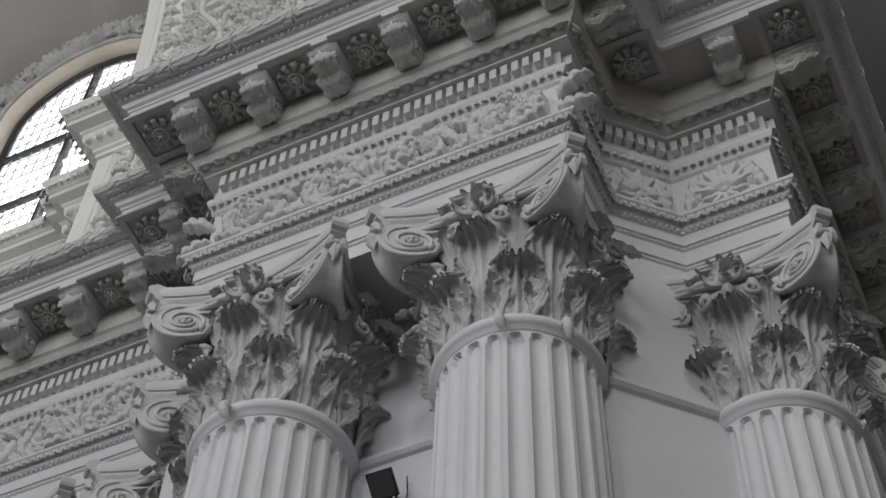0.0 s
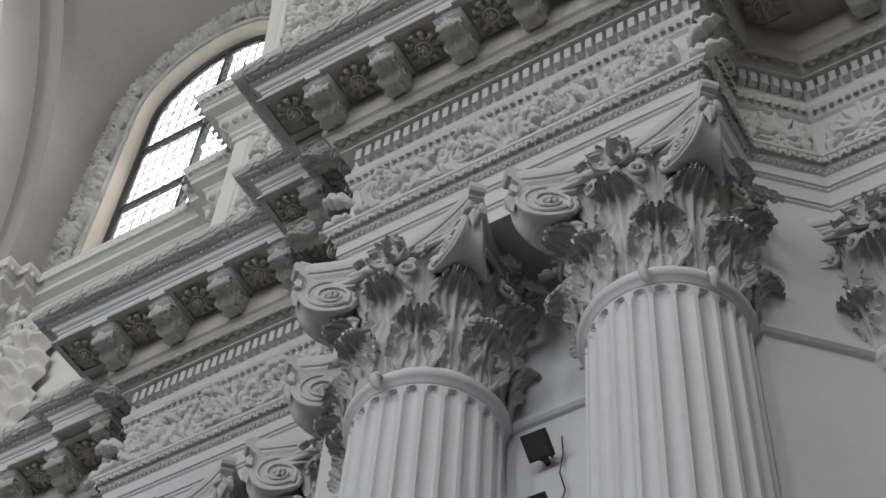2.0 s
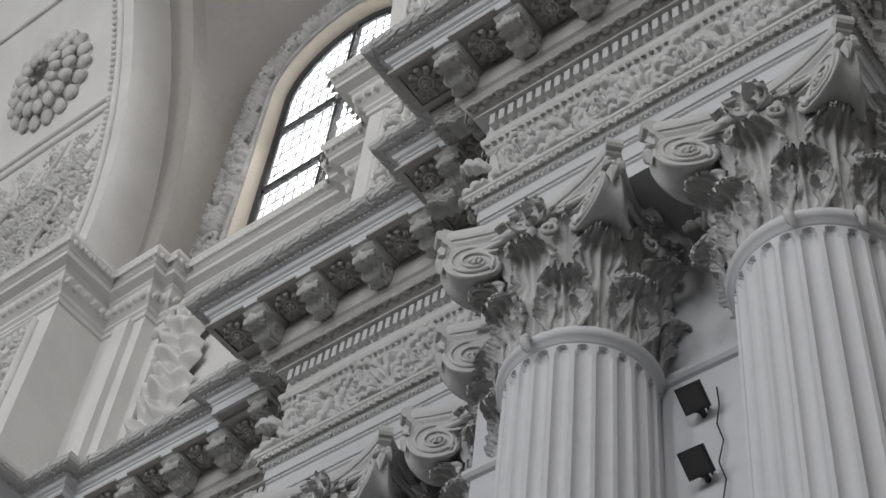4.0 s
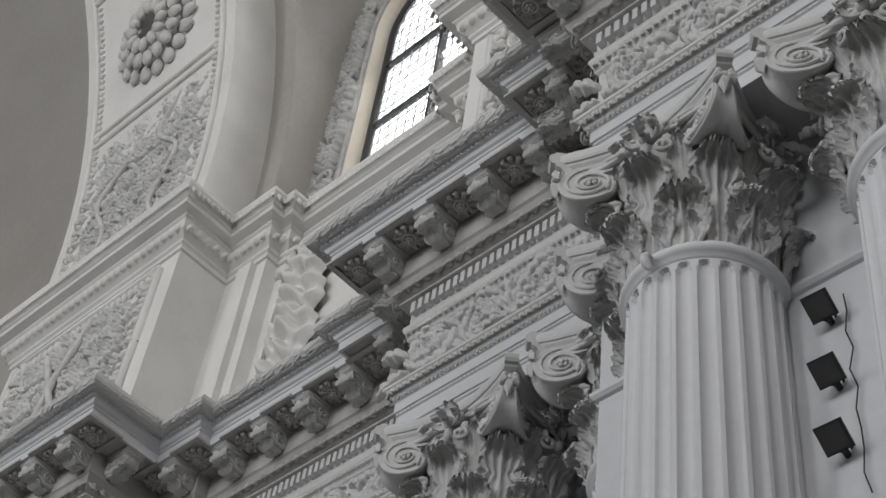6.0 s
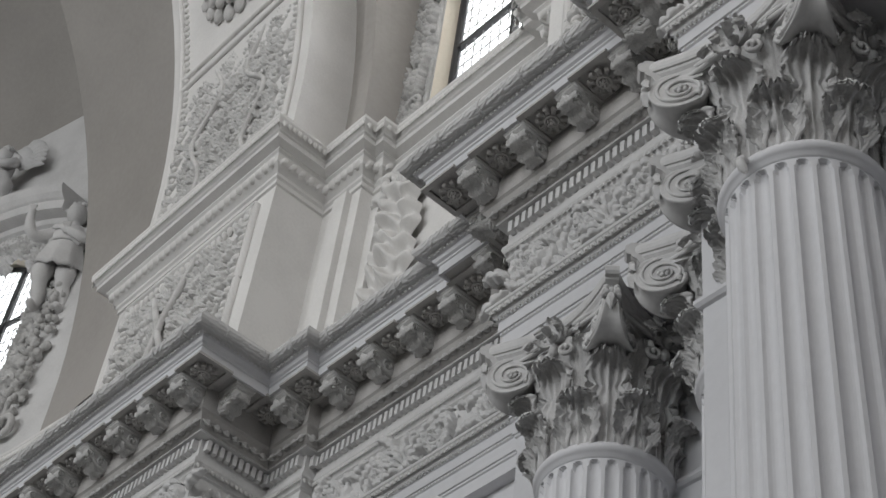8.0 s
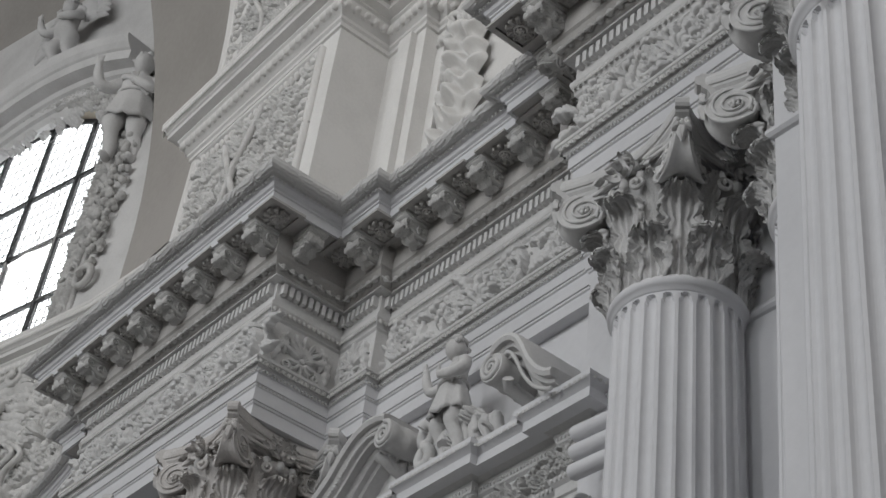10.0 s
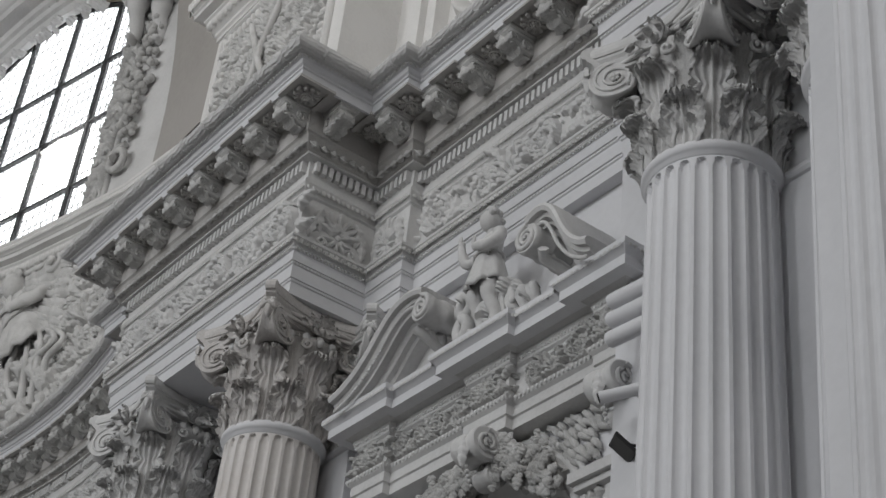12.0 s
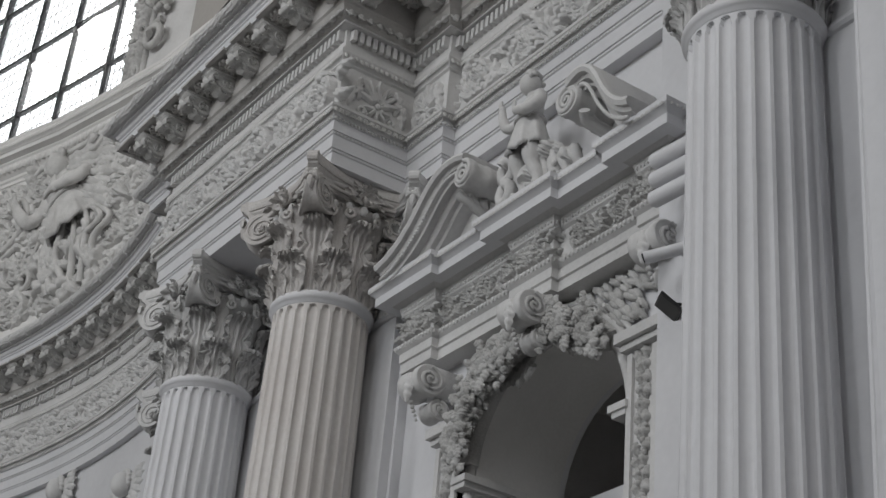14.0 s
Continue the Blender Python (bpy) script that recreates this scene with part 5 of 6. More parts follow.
for k in range(7):
    x = 0.04 + 0.050 * k
    dz = rg.uniform(-0.03, 0.03)
    mb.tube(bent(np.array([(x - 0.08, -0.02, 0.12 - 0.010 * k + dz), (x + rg.uniform(-0.02, 0.05), -0.04, 0.02 - 0.012 * k), (x + rg.uniform(-0.05, 0.03), -0.04, -0.10 + dz), (x + rg.uniform(0.0, 0.08), -0.02, -0.25)]) * K, 16), np.linspace(0.008, 0.014, 16) * K, None, 8)
for k in range(26):
    relief_leaf(mb, rg.uniform(0.02, 0.36) * K, rg.uniform(-0.24, 0.10) * K, rg.uniform(-2.4, -0.6), 0.13 * K, 0.022 * K, 0.05 * K, None, rg.uniform(-1.2, 1.2), 3, 13, 7)
mb.done("cartouche_scrollwork", RELIEF, cart, m=CM)
for q, (a, b) in enumerate(zip(AT[17:], AT[18:])):
    ln = (Vector(b) - Vector(a)).length
    mb = MB()
    for row in range(4):
        rinceau(mb, ln * K, 0.15 * K, 500 + row + 10 * q, np.array(Matrix.Translation((0, 0, (-0.24 + 0.15 * row) * K))), 0.026 * K, row % 2 == 0)
    mb.done("background_relief", RELIEF, cart, m=edge_frame(a, b, 0, 2.56, 0.5), kind="stuff")
mb = MB()
for k in range(5):
    for sg in (-1, 1):
        mb.tube(np.array([(-0.24 + 0.045 * k, -0.015, -0.13), (-0.24 + 0.045 * k + sg * 0.07, -0.02, -0.01)]) * K, 0.006 * K, None, 6)
mb.done("trellis", RELIEF, cart, m=CM)
t = np.linspace(0, 2 * np.pi, 41)
mb = MB()
for r, y, w in ((1.0, -0.02, 0.020), (1.16, -0.03, 0.014), (1.30, -0.018, 0.012)):
    mb.tube(np.stack([-0.29 + 0.13 * r * np.cos(t), np.full(41, y), 0.12 + 0.095 * r * np.sin(t)], 1) * K, w * K, None, 8)
for k in range(26):
    a = k * 2 * math.pi / 26
    mb.ball(((-0.29 + 0.14 * math.cos(a)) * K, -0.045 * K, (0.12 + 0.103 * math.sin(a)) * K), 0.007 * K, None, 6, 5)
mb.done("oval_frame", RELIEF, cart, m=CM)
# dark pane stands in for the shade inside the open oval
mb = MB()
mb.extrude(np.stack([-0.29 + 0.13 * np.cos(t[:-1]), 0.12 + 0.095 * np.sin(t[:-1])], 1) * K, -0.006 * K, 0.004 * K)
mb.done("oval_opening", DARKGREY, cart, "dark pane for the shade in the oval hole", smooth=False, m=CM)

# small heads with wings on the curved wall
for x, z in ((-3.93, 1.545), (-4.43, 1.665)):
    yy = 1.515 - (x + 4.12) ** 2 * 0.155
    mb = MB()
    mb.ball((0, -0.02 * K, 0.0), (0.028 * K, 0.03 * K, 0.036 * K), None, 12, 9)
    for k in range(14):
        a = k * 0.45
        mb.ball((0.026 * K * math.cos(a), -0.012 * K, 0.012 * K + 0.028 * K * math.sin(a)), 0.010 * K, None, 7, 5)
    for s in (-1, 1):
        for k in range(6):
            relief_leaf(mb, s * 0.02 * K, -0.01 * K, (0.9 - 0.35 * k) if s > 0 else math.pi - 0.9 + 0.35 * k, 0.085 * K, 0.014 * K, 0.014 * K, None, -0.4 * s, 3, 9, 5)
    tagged(mb.done("winged_mask", STUCCO, None, m=Matrix.Translation(W(x, yy + 0.02, z))), "small winged stucco head on the curved wall", "statue")

# little stucco tassels that hang over the column necks
for x, y, cx, cy in ((-0.4213, 0.9862, -0.443, 1.09), (-0.3596, 1.0246, -0.443, 1.09), (-0.7669, 0.979, -0.764, 1.085)):
    mb = MB()
    mb.tube(np.array([(0, 0.004, 0.006), (0, -0.006, 0.004), (0, -0.009, -0.006), (0.002, -0.007, -0.016), (0.004, -0.004, -0.022)]) * K, np.array([0.004, 0.005, 0.006, 0.006, 0.003]) * K, None, 7)
    mb.ball((0, -0.008 * K, -0.002 * K), 0.0065 * K, None, 8, 6)
    tagged(mb.done("tassel", STUCCO, None, m=Matrix.Translation(W(x, y, 1.438)) @ Matrix.Rotation(math.atan2(y - cy, x - cx) + math.pi / 2, 4, "Z")), "small stucco tassel hooked on the column neck", "ornament", "tassels")

# ---- arched doorway with a broken scroll pediment between the columns ----
CX, CY = -1.93, 1.45
door = thing("wall_doorway", "white wall with an arched opening below a scroll pediment", "wall", "structure")
mb = MB()
arch_wall(mb, -0.464, 0.33, 1.72, 0.205, 1.03, FLOOR, 0.18, only="face")
mb.done("doorway_wall", PAINT, door, smooth=False, m=L(CX, CY))
# reveal and passage take the lighter copy in place of light from inside
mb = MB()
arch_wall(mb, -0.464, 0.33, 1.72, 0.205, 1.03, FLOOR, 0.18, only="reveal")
mb.done("doorway_reveal", LIT, door, smooth=True, m=L(CX, CY))
bm = bmesh.new()
wbox(bm, CX - 0.464, CX + 0.33, CY + 0.006, CY + 0.03, 1.30, 1.72)
part("niche_back", bm, PAINT, door)
bm = bmesh.new()
wbox(bm, CX - 0.55, CX + 0.55, CY + 0.62, CY + 0.64, FLOOR, 1.45)
wbox(bm, CX - 0.57, CX - 0.55, CY + 0.20, CY + 0.64, FLOOR, 1.45)
wbox(bm, CX + 0.55, CX + 0.57, CY + 0.20, CY + 0.64, FLOOR, 1.45)
wbox(bm, CX - 0.57, CX + 0.57, CY + 0.182, CY + 0.64, 1.45, 1.47)
part("passage_wall", bm, LIT, door, "dim passage behind the arch")
mb = MB()
arch_wall(mb, -0.55, 0.55, 1.45, 0.206, 1.03, FLOOR, 0.012)
mb.done("passage_arch", PAINT, door, smooth=False, m=L(CX, CY + 0.1805))
bm = bmesh.new()
wbox(bm, CX - 0.204, CX + 0.204, CY + 0.184, CY + 0.20, 1.006, 1.032)
part("transom", bm, PAINT, door)

aed = thing("pediment", "white stucco aedicule with broken scroll pediment and carved frieze", "pediment", "structure")
AP = [(CX + x, CY + y) for x, y in ((0.345, 0.0), (0.345, -0.055), (0.28, -0.055), (0.28, -0.040), (0.055, -0.040), (0.055, -0.055), (-0.055, -0.055), (-0.055, -0.040), (-0.30, -0.040), (-0.30, -0.055), (-0.40, -0.055), (-0.40, 0.0))]
bm = bmesh.new()
sweep(bm, AP, [(-0.05, 1.285), (0, 1.285), (0, 1.305), (0.004, 1.307), (0.004, 1.325), (0.010, 1.330), (0.014, 1.338), (0.0, 1.342), (0.0, 1.402), (0.006, 1.406), (0.010, 1.418), (0.010, 1.424), (0.022, 1.428)])
part("pediment_frieze", bm, STUCCO, aed)
bm = bmesh.new()
sweep(bm, AP, [(0.022, 1.428), (0.046, 1.428), (0.046, 1.446), (0.050, 1.450), (0.058, 1.458), (0.058, 1.468), (0.0, 1.474), (-0.06, 1.474)])
part("pediment_cornice", bm, PAINT, aed)
mb = MB()
for i, m in run(AP, 0.008, 1.413, 0.0085, 0.002):
    mb.ball((0, 0, 0), (0.0028 * K, 0.003 * K, 0.004 * K), np.array(m), 6, 4)
for i, m in run(AP, 0.012, 1.335, 0.011, 0.002):
    mb.ball((0, 0, 0), (0.004 * K, 0.003 * K, 0.005 * K), np.array(m), 6, 4)
for i, m in run(AP, 0.055, 1.460, 0.012, 0.002):
    mb.ball((0, 0, 0), (0.0048 * K, 0.003 * K, 0.004 * K), np.array(m), 6, 4)
for i, m in run(AP, 0.0545, 1.4585, 0.0115, 0.002):
    tilt = np.array(m @ Matrix.Rotation(-0.7, 4, "X"))
    relief_leaf(mb, 0, 0.008 * K, -1.4, 0.017 * K, 0.0045 * K, 0.005 * K, tilt, -0.5, 1, 6, 5)
mb.done("pediment_beads", STUCCO, aed, kind="stuff")
for i, (x, w, y) in enumerate(((0.168, 0.215, -0.040), (-0.178, 0.235, -0.040), (0.312, 0.06, -0.055), (-0.35, 0.09, -0.055), (0, 0.09, -0.055))):
    mb = MB()
    rinceau(mb, w * K, 0.054 * K, 200 + i, None, 0.014 * K)
    mb.done("pediment_relief", ORN, aed, m=L(CX + x, CY + y) @ Matrix.Translation((0, 0, 1.372 * K)))


def scroll_half(s):
    """One half of the broken pediment: a sweeping band that ends in a volute drum."""
    path = np.array([(0.40, 1.476), (0.37, 1.486), (0.335, 1.51), (0.30, 1.55), (0.272, 1.595), (0.245, 1.628), (0.215, 1.643), (0.185, 1.640), (0.165, 1.630)])
    path[:, 0] = 0.336 - (0.40 - path[:, 0]) * 0.68 if s > 0 else 0.40 - (0.40 - path[:, 0]) * 1.17
    path[:, 1] = 1.476 + (path[:, 1] - 1.476) * 0.79
    path = bent(path, 30)
    t = np.gradient(path, axis=0)
    t /= np.linalg.norm(t, axis=1)[:, None]
    nr = np.stack([t[:, 1], -t[:, 0]], 1)
    rows = []
    for d, y in ((-0.036, 0.032), (-0.036, -0.046), (-0.029, -0.049), (-0.029, -0.060), (-0.023, -0.064), (-0.016, -0.066), (-0.016, -0.080), (-0.011, -0.082), (-0.008, -0.094), (-0.001, -0.097), (-0.001, -0.106), (0.006, -0.110), (0.012, -0.108), (0.014, -0.100), (0.014, 0.032)):
        q = path + nr * d * (1 if s > 0 else 1)
        rows.append(np.stack([s * q[:, 0], np.full(len(q), y), q[:, 1]], 1))
    mb = MB()
    mb.grid(np.array(rows) * K)
    for e in (0, -1):
        col = np.array(rows)[:, e] * K
        mb.add(np.vstack([col, col.mean(0)]), [(i, (i + 1) % len(col), len(col), len(col)) for i in range(len(col))])
    mb.done("scroll_band", STUCCO, aed, smooth=False, m=L(CX, CY - 0.03))
    mb = MB()
    mb.grid(np.array([np.stack([s * path[:, 0], np.full(len(path), -0.02), path[:, 1]], 1), np.stack([s * path[:, 0], np.full(len(path), -0.02), np.full(len(path), 1.47)], 1)]) * K)
    cx, cz, R = (0.177, 1.567, 0.029) if s > 0 else (-0.123, 1.567, 0.029)
    n = 26
    rows = []
    for y, k in ((-0.105, 0.94), (-0.103, 1.0), (-0.092, 1.0), (-0.088, 0.93), (-0.070, 0.95), (-0.066, 1.02), (-0.060, 1.02), (-0.056, 0.96), (-0.036, 0.98), (-0.032, 1.06), (-0.024, 1.06), (-0.020, 1.0), (0.0, 1.05)):
        rows.append([(cx + R * k * math.cos(v), y, cz + R * k * math.sin(v)) for v in np.linspace(0, 2 * math.pi, n, endpoint=False)])
    rows = np.array(rows) * K
    mb.grid(rows, None, True)
    mb.add(np.vstack([rows[0], np.array([(cx, -0.100, cz)]) * K]), [(i, (i + 1) % n, n, n) for i in range(n)])
    sp = spiral(cx, cz, R * 0.9, R * 0.12, math.pi / 2, s * 2.3, 40)
    sp[:, 1] = -0.105
    mb.tube(sp * K, np.linspace(0.0055, 0.003, 40) * K, None, 6)
    for k in range(4):
        mb.tube(np.array([(cx + s * 0.01 * k, -0.03 - 0.02 * k, cz - R * 1.0), (cx + s * 0.02, -0.02 - 0.02 * k, cz - R * 1.3), (cx + s * 0.03, -0.01, cz - R * 1.9)]) * K, 0.010 * K, None, 6)
    for q in np.linspace(0.02, 0.98, 64):
        f = q * (len(path) - 1)
        i0 = min(int(f), len(path) - 2)
        c = path[i0] + (path[i0 + 1] - path[i0]) * (f - i0) - nr[i0] * 0.0195
        mb.ball((s * c[0] * K, -0.096 * K, c[1] * K), (0.0040 * K, 0.0040 * K, 0.0040 * K), None, 6, 5)
    mb.done("scroll", STUCCO, aed, m=L(CX, CY - 0.03))


scroll_half(1)
scroll_half(-1)
statue("cherub_statue", "white stucco cherub standing on the pediment", L(CX + 0.012, CY - 0.085) @ Matrix.Translation((0, 0, 1.476 * K)) @ Matrix.Rotation(-0.25, 4, "Z"), 4, 0.262 * K, False)
urn = MB()
for k in range(3):
    urn.tube(spiral(-0.055 * K + 0.07 * K * (k == 2), (1.515 + 0.05 * (k == 1)) * K, 0.035 * K, 0.012 * K, 0.3 + k, 1.2, 22, -0.01 * K, -0.03 * K), 0.012 * K)
garl = np.array(Matrix.Translation((0.075 * K, -0.01 * K, 1.52 * K)))
garland_lumps(urn, 0.10 * K, 0.09 * K, 91, garl, 0.03 * K, 14)
for k in range(8):
    x = 0.035 + 0.014 * k
    urn.tube(bent(np.array([(x - 0.03, 0.01, 1.585 - 0.006 * k), (x, -0.012, 1.565 - 0.007 * k), (x + 0.012 * (-1) ** k, -0.016, 1.52), (x + 0.008, 0.0, 1.475)]) * K, 14), np.linspace(0.006, 0.011, 14) * K, None, 8)
urn.done("pediment_centre_scrolls", STUCCO, aed, m=L(CX, CY - 0.06))


def console(cx, zc, y):
    mb = MB()
    n = 24
    for q, (dy, dz, R) in enumerate(((-0.055, 0.0, 0.036), (-0.020, -0.055, 0.024))):
        rows = []
        nar = 1.0 if q == 0 else 0.62
        for x, k in ((-0.040, 0.92), (-0.038, 1.0), (-0.022, 1.0), (-0.016, 0.88), (0.016, 0.88), (0.022, 1.0), (0.038, 1.0), (0.040, 0.92)):
            rows.append([(x * nar, dy + R * k * math.cos(v), dz + R * k * math.sin(v)) for v in np.linspace(0, 2 * math.pi, n, endpoint=False)])
        rows = np.array(rows) * K
        mb.grid(rows, None, True)
        for e, xx in ((0, -0.039), (-1, 0.039)):
            mb.add(np.vstack([rows[e], np.array([(xx * nar, dy, dz)]) * K]), [(i, (i + 1) % n, n, n) for i in range(n)])
            sp = spiral(0, 0, R * 0.85, R * 0.1, 1.57, -2.2, 34)
            mb.tube(np.stack([np.full(34, 0.041 * nar if xx > 0 else -0.041 * nar), dy + sp[:, 0], dz + sp[:, 2]], 1) * K, 0.0045 * K, None, 5)
    mb.box(-0.036 * K, 0.036 * K, -0.06 * K, 0.01 * K, -0.02 * K, 0.036 * K)
    em = np.array(Matrix.Translation((0, -0.082 * K, -0.005 * K)))
    relief_leaf(mb, 0, 0.03 * K, -1.57, 0.075 * K, 0.017 * K, 0.010 * K, em, 0, 4, 12, 7)
    for k in range(5):
        mb.ball((0, (-0.075 + 0.004 * k) * K, (-0.05 - 0.009 * k) * K), (0.0065 - 0.0007 * k) * K, None, 7, 5)
    mb.done("console", STUCCO, aed, m=L(CX + cx, CY + y) @ Matrix.Translation((0, 0, zc * K)) @ Matrix.Diagonal((0.78, 0.9, 0.82, 1)))


console(0.02, 1.245, -0.035)
console(-0.30, 1.225, -0.02)
console(0.335, 1.245, -0.02)
# winged reliefs between the consoles
for s in (-1, 1):
    mb = MB()
    rg = np.random.default_rng(63)
    for k in range(60):
        r, q = k % 12, k // 12
        an = rg.uniform(-0.9, -0.3)
        relief_leaf(mb, s * (0.05 + 0.015 * r + rg.uniform(-0.004, 0.004)) * K, (0.055 - 0.020 * q) * K, (an if s > 0 else math.pi - an), rg.uniform(0.032, 0.048) * K, 0.0075 * K, 0.012 * K, None, -0.3 * s, 1, 8, 5)
    mb.done("wing_relief", ORN, aed, m=L(CX + 0.01, CY - 0.006) @ Matrix.Translation((0, 0, 1.225 * K)))
# archivolt and pilaster strips
mb = MB()
for off_, y, r in ((0.008, -0.006, 0.010), (0.030, -0.010, 0.008), (0.045, -0.006, 0.006)):
    b = arch_line(0.205 + off_, 1.03, 0.3)
    mb.tube(np.stack([b[:, 0], np.full(len(b), y), b[:, 1]], 1) * K, r * K, None, 7)
mb.done("archivolt", STUCCO, aed, m=L(CX, CY))
for s in (-1, 1):
    x0 = 0.225 if s > 0 else -0.295
    mb = MB()
    mb.box(x0 * K, (x0 + 0.07) * K, -0.022 * K, 0.0, FLOOR * K, 1.115 * K)
    for e in (x0 + 0.006, x0 + 0.064):
        mb.box((e - 0.006) * K, (e + 0.006) * K, -0.028 * K, 0.0, FLOOR * K, 1.11 * K)
    mb.box((x0 - 0.008) * K, (x0 + 0.085) * K, -0.036 * K, 0.0, 1.115 * K, 1.127 * K)
    mb.box((x0 - 0.014) * K, (x0 + 0.095) * K, -0.045 * K, 0.0, 1.127 * K, 1.145 * K)
    mb.box((-0.226 if s < 0 else 0.194) * K, (-0.194 if s < 0 else 0.226) * K, -0.03 * K, 0.1 * K, 1.012 * K, 1.022 * K)
    mb.box((-0.230 if s < 0 else 0.188) * K, (-0.188 if s < 0 else 0.230) * K, -0.034 * K, 0.1 * K, 1.022 * K, 1.034 * K)
    st = mb.done("pilaster_strip", STUCCO, aed, smooth=False, m=L(CX, CY))
    mb = MB()
    rg = np.random.default_rng(12)
    for k in range(40):
        z = 1.09 - k * 0.022
        for q in (-1, 1):
            relief_leaf(mb, (x0 + 0.035) * K, z * K, 1.57 + q * rg.uniform(0.5, 1.1), 0.028 * K, 0.009 * K, 0.010 * K, None, -q * 1.0, 2, 7, 5)
        mb.ball(((x0 + 0.035 + rg.uniform(-0.01, 0.01)) * K, -0.004 * K, z * K), 0.006 * K, None, 6, 5)
    mb.done("strip_relief", ORN, st, m=Matrix.Translation((0, -0.022 * K, 0)))
# fruit garlands round the arch
for s, a0, a1, n in ((-1, 8, 84, 900), (1, 38, 96, 620)):
    g = thing("fruit_garland", "thick carved garland of fruit and leaves over the arch", "garland", group="garlands of the arch")
    mb, lv = MB(), MB()
    rg = np.random.default_rng(40 + s)
    av = np.radians(np.linspace(a0, a1, 20))
    mb.tube(np.stack([s * 0.215 * np.cos(av), np.full(20, -0.012), 1.03 + 0.215 * np.sin(av)], 1) * K, 0.020 * K)
    for k in range(n):
        a = math.radians(rg.uniform(a0, a1))
        wv = math.sin(math.pi * (math.degrees(a) - a0) / (a1 - a0)) ** 0.4
        rr = 0.205 + rg.normal(0, 0.015) * wv + 0.006
        x, z = s * rr * math.cos(a), 1.03 + rr * math.sin(a) - (0.012 if s > 0 else 0.0)
        y = -0.02 - 0.035 * wv * rg.random()
        if rg.random() < 0.5:
            r = rg.uniform(0.003, 0.0068)
            mb.ball(np.array((x, y - 0.01, z)) * K, r * K, None, 8, 6)
            if r > 0.0052:
                mb.ball(np.array((x, y - 0.01 - r * 0.9, z)) * K, 0.0025 * K, None, 5, 4)
        else:
            ln = rg.uniform(0.016, 0.030)
            relief_leaf(lv, x * K, z * K, rg.uniform(0, 6.28), ln * K, ln * 0.42 * K, 0.008 * K, np.array(Matrix.Translation((0, (y - 0.012) * K, 0))), rg.uniform(-1, 1), 3, 8, 5)
    mb.done("garland_fruit", ORN, g, m=L(CX, CY), kind="stuff")
    lv.done("garland_leaves", ORN, g, m=L(CX, CY), kind="stuff")

# ---- lamps and cameras fixed to the wall ----
def floodlight(x, y, z, rz, rx, size=0.042):
    f = thing("floodlight", "small square black floodlight on a wall bracket", "lamp", group="floodlights", at=W(x, y, z))
    f.matrix_basis = Matrix.Translation(W(x, y, z)) @ Matrix.Rotation(rz, 4, "Z")
    h = size / 2 * K
    rm = Matrix.Rotation(rx, 4, "X")
    mb = MB()
    mb.box(-h, h, -0.0035 * K, 0.0, -h, h)
    mb.box(-h * 0.55, h * 0.55, 0.0, 0.004 * K, -h * 0.55, h * 0.55)
    mb.done("housing", BLACK, f, smooth=False, m=rm)
    mb = MB()
    mb.box(-h * 0.86, h * 0.86, -0.0042 * K, -0.0036 * K, -h * 0.86, h * 0.86)
    mb.done("lens", DARKGREY, f, "dark grey glass front", smooth=False, m=rm)
    mb = MB()
    mb.tube([(0, 0.01 * K, 0), (0.0, 0.03 * K, -0.01 * K), (0.0, 0.05 * K, 0.0)], 0.004 * K)
    mb.tube([(-h * 0.5, 0.004 * K, 0), (-h * 0.5, 0.02 * K, 0), (0, 0.032 * K, 0), (h * 0.5, 0.02 * K, 0), (h * 0.5, 0.004 * K, 0)], 0.0022 * K)
    mb.done("bracket", BLACK, f)


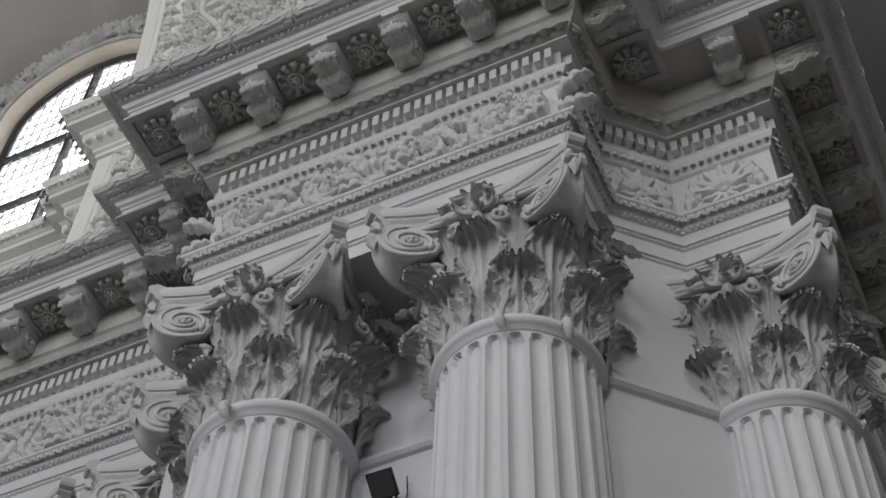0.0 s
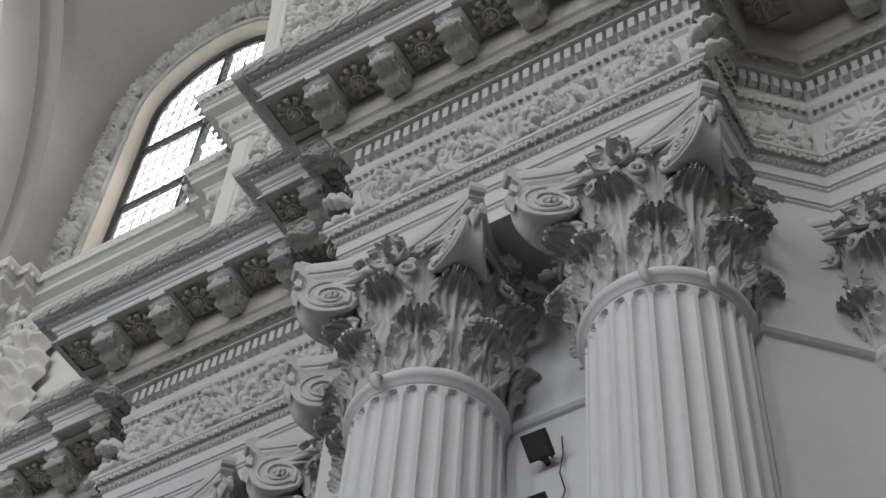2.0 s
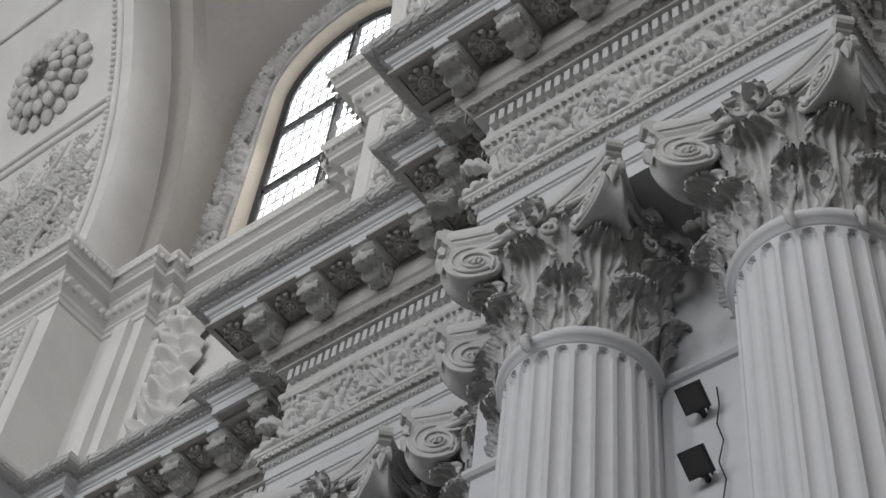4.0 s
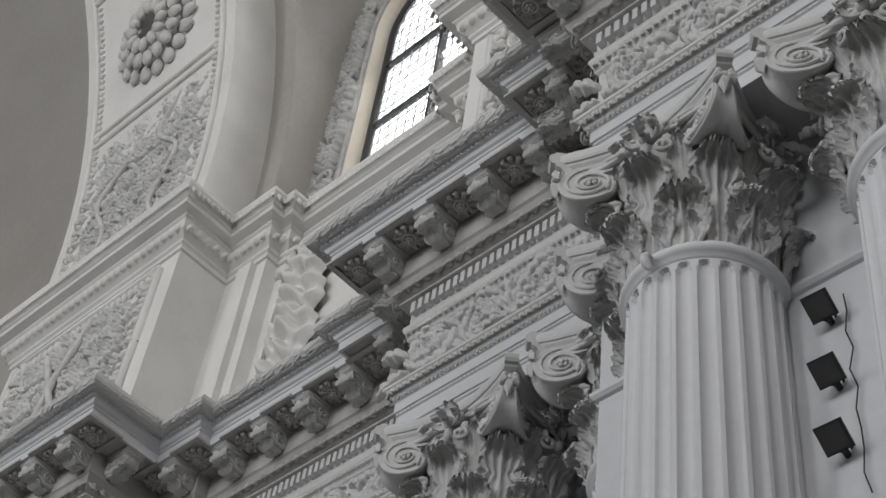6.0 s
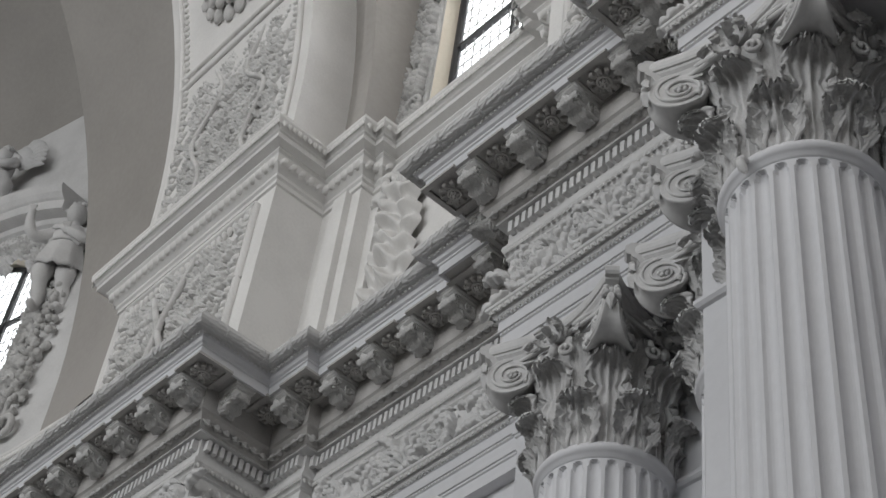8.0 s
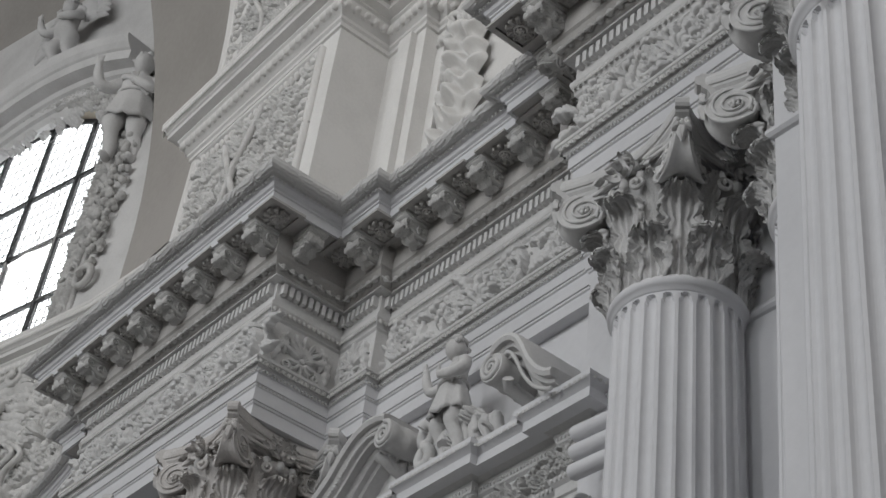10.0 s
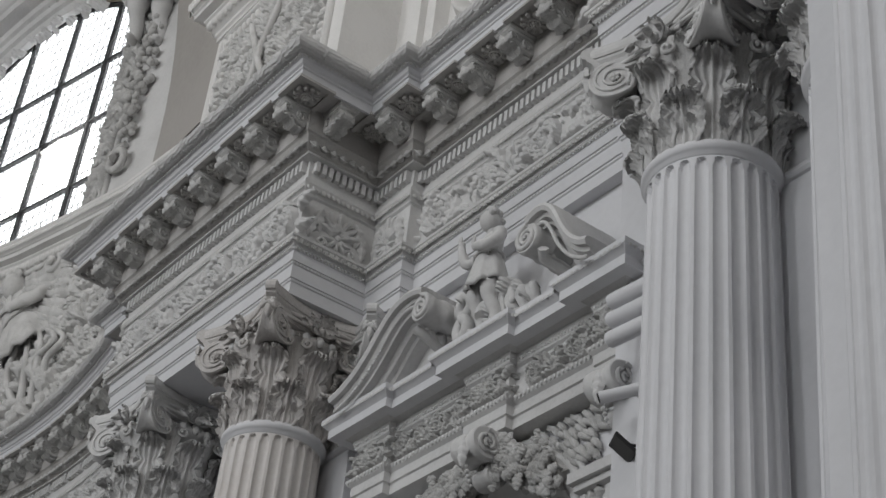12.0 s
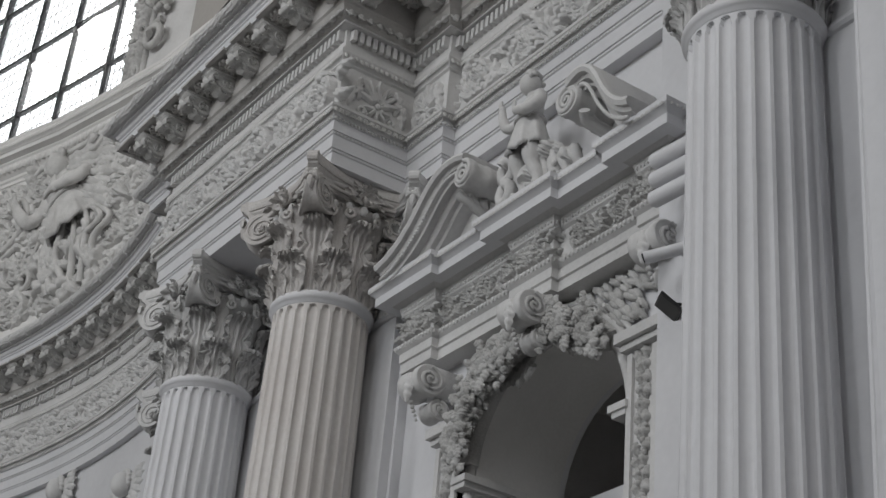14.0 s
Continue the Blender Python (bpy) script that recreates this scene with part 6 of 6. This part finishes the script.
for z in (1.372, 1.268, 1.170):
    floodlight(-0.621, 1.105, z, 0.02, 0.90, 0.033)
floodlight(-1.552, 1.372, 1.118, -0.5, 0.9, 0.042)
cable = thing("cable", "thin dark cable on the wall between floodlights", "cable")
mb = MB()
mb.tube([tuple(W(-0.600 + 0.004 * math.sin(9 * k), 1.124, 1.395 - 0.03 * k)) for k in range(11)], 0.0010 * K, None, 5)
mb.done("cable_run", BLACK, cable)
tubes = thing("spotlight_cluster", "three pale cylindrical spotlights stacked beside the column", "lamp")
for z in (1.352, 1.318, 1.284):
    mb = MB()
    mb.tube([tuple(W(-1.550, 1.335, z)), tuple(W(-1.548, 1.335, z)), tuple(W(-1.46, 1.345, z + 0.004))], [0.0122 * K, 0.0132 * K, 0.0132 * K], None, 18)
    mb.done("spotlight_tube", PAINT, tubes)
cctv = thing("security_camera", "pale bullet camera with a dark lens on the wall", "camera")
mb = MB()
mb.tube([tuple(W(-1.5510, 1.32, 1.178)), tuple(W(-1.5060, 1.36, 1.193))], 0.0095 * K, None, 16)
mb.done("camera_body", PAINT, cctv)
mb = MB()
mb.tube([tuple(W(-1.5525, 1.3190, 1.1775)), tuple(W(-1.5505, 1.3204, 1.1782))], 0.0078 * K, None, 16)
mb.done("camera_lens", BLACK, cctv)
mb = MB()
mb.tube([tuple(W(-1.5160, 1.355, 1.190)), tuple(W(-1.5060, 1.385, 1.175)), tuple(W(-1.5060, 1.40, 1.172))], 0.004 * K, None, 8)
mb.done("camera_arm", PAINT, cctv)

# ---- floor and the far side of the nave ----
fl = thing("floor", "pale stone floor of the nave", "floor", "structure")
bm = bmesh.new()
wbox(bm, -8, 3, -4.6, 2.6, FLOOR - 0.02, FLOOR)
part("floor_slab", bm, FLOORM, fl)
far_w = thing("wall_far", "white wall on the other side of the nave", "wall", "structure")
bm = bmesh.new()
for x0, x1 in ((-8, -5.6), (-4.9, -3.6), (-2.9, -1.6), (-0.9, 0.4), (1.1, 3.0)):
    wbox(bm, x0, x1, -4.6, -4.5, FLOOR, 6)
for z0, z1 in ((FLOOR, 1.6), (4.2, 6)):
    wbox(bm, -8, 3, -4.602, -4.498, z0, z1)
wbox(bm, -8.1, -8, -4.6, 2.6, FLOOR, 6)
wbox(bm, 3, 3.1, -4.6, 2.6, FLOOR, 6)
wbox(bm, -8, 3, 2.6, 2.7, FLOOR, 6)
part("far_wall_face", bm, VAULT, far_w)
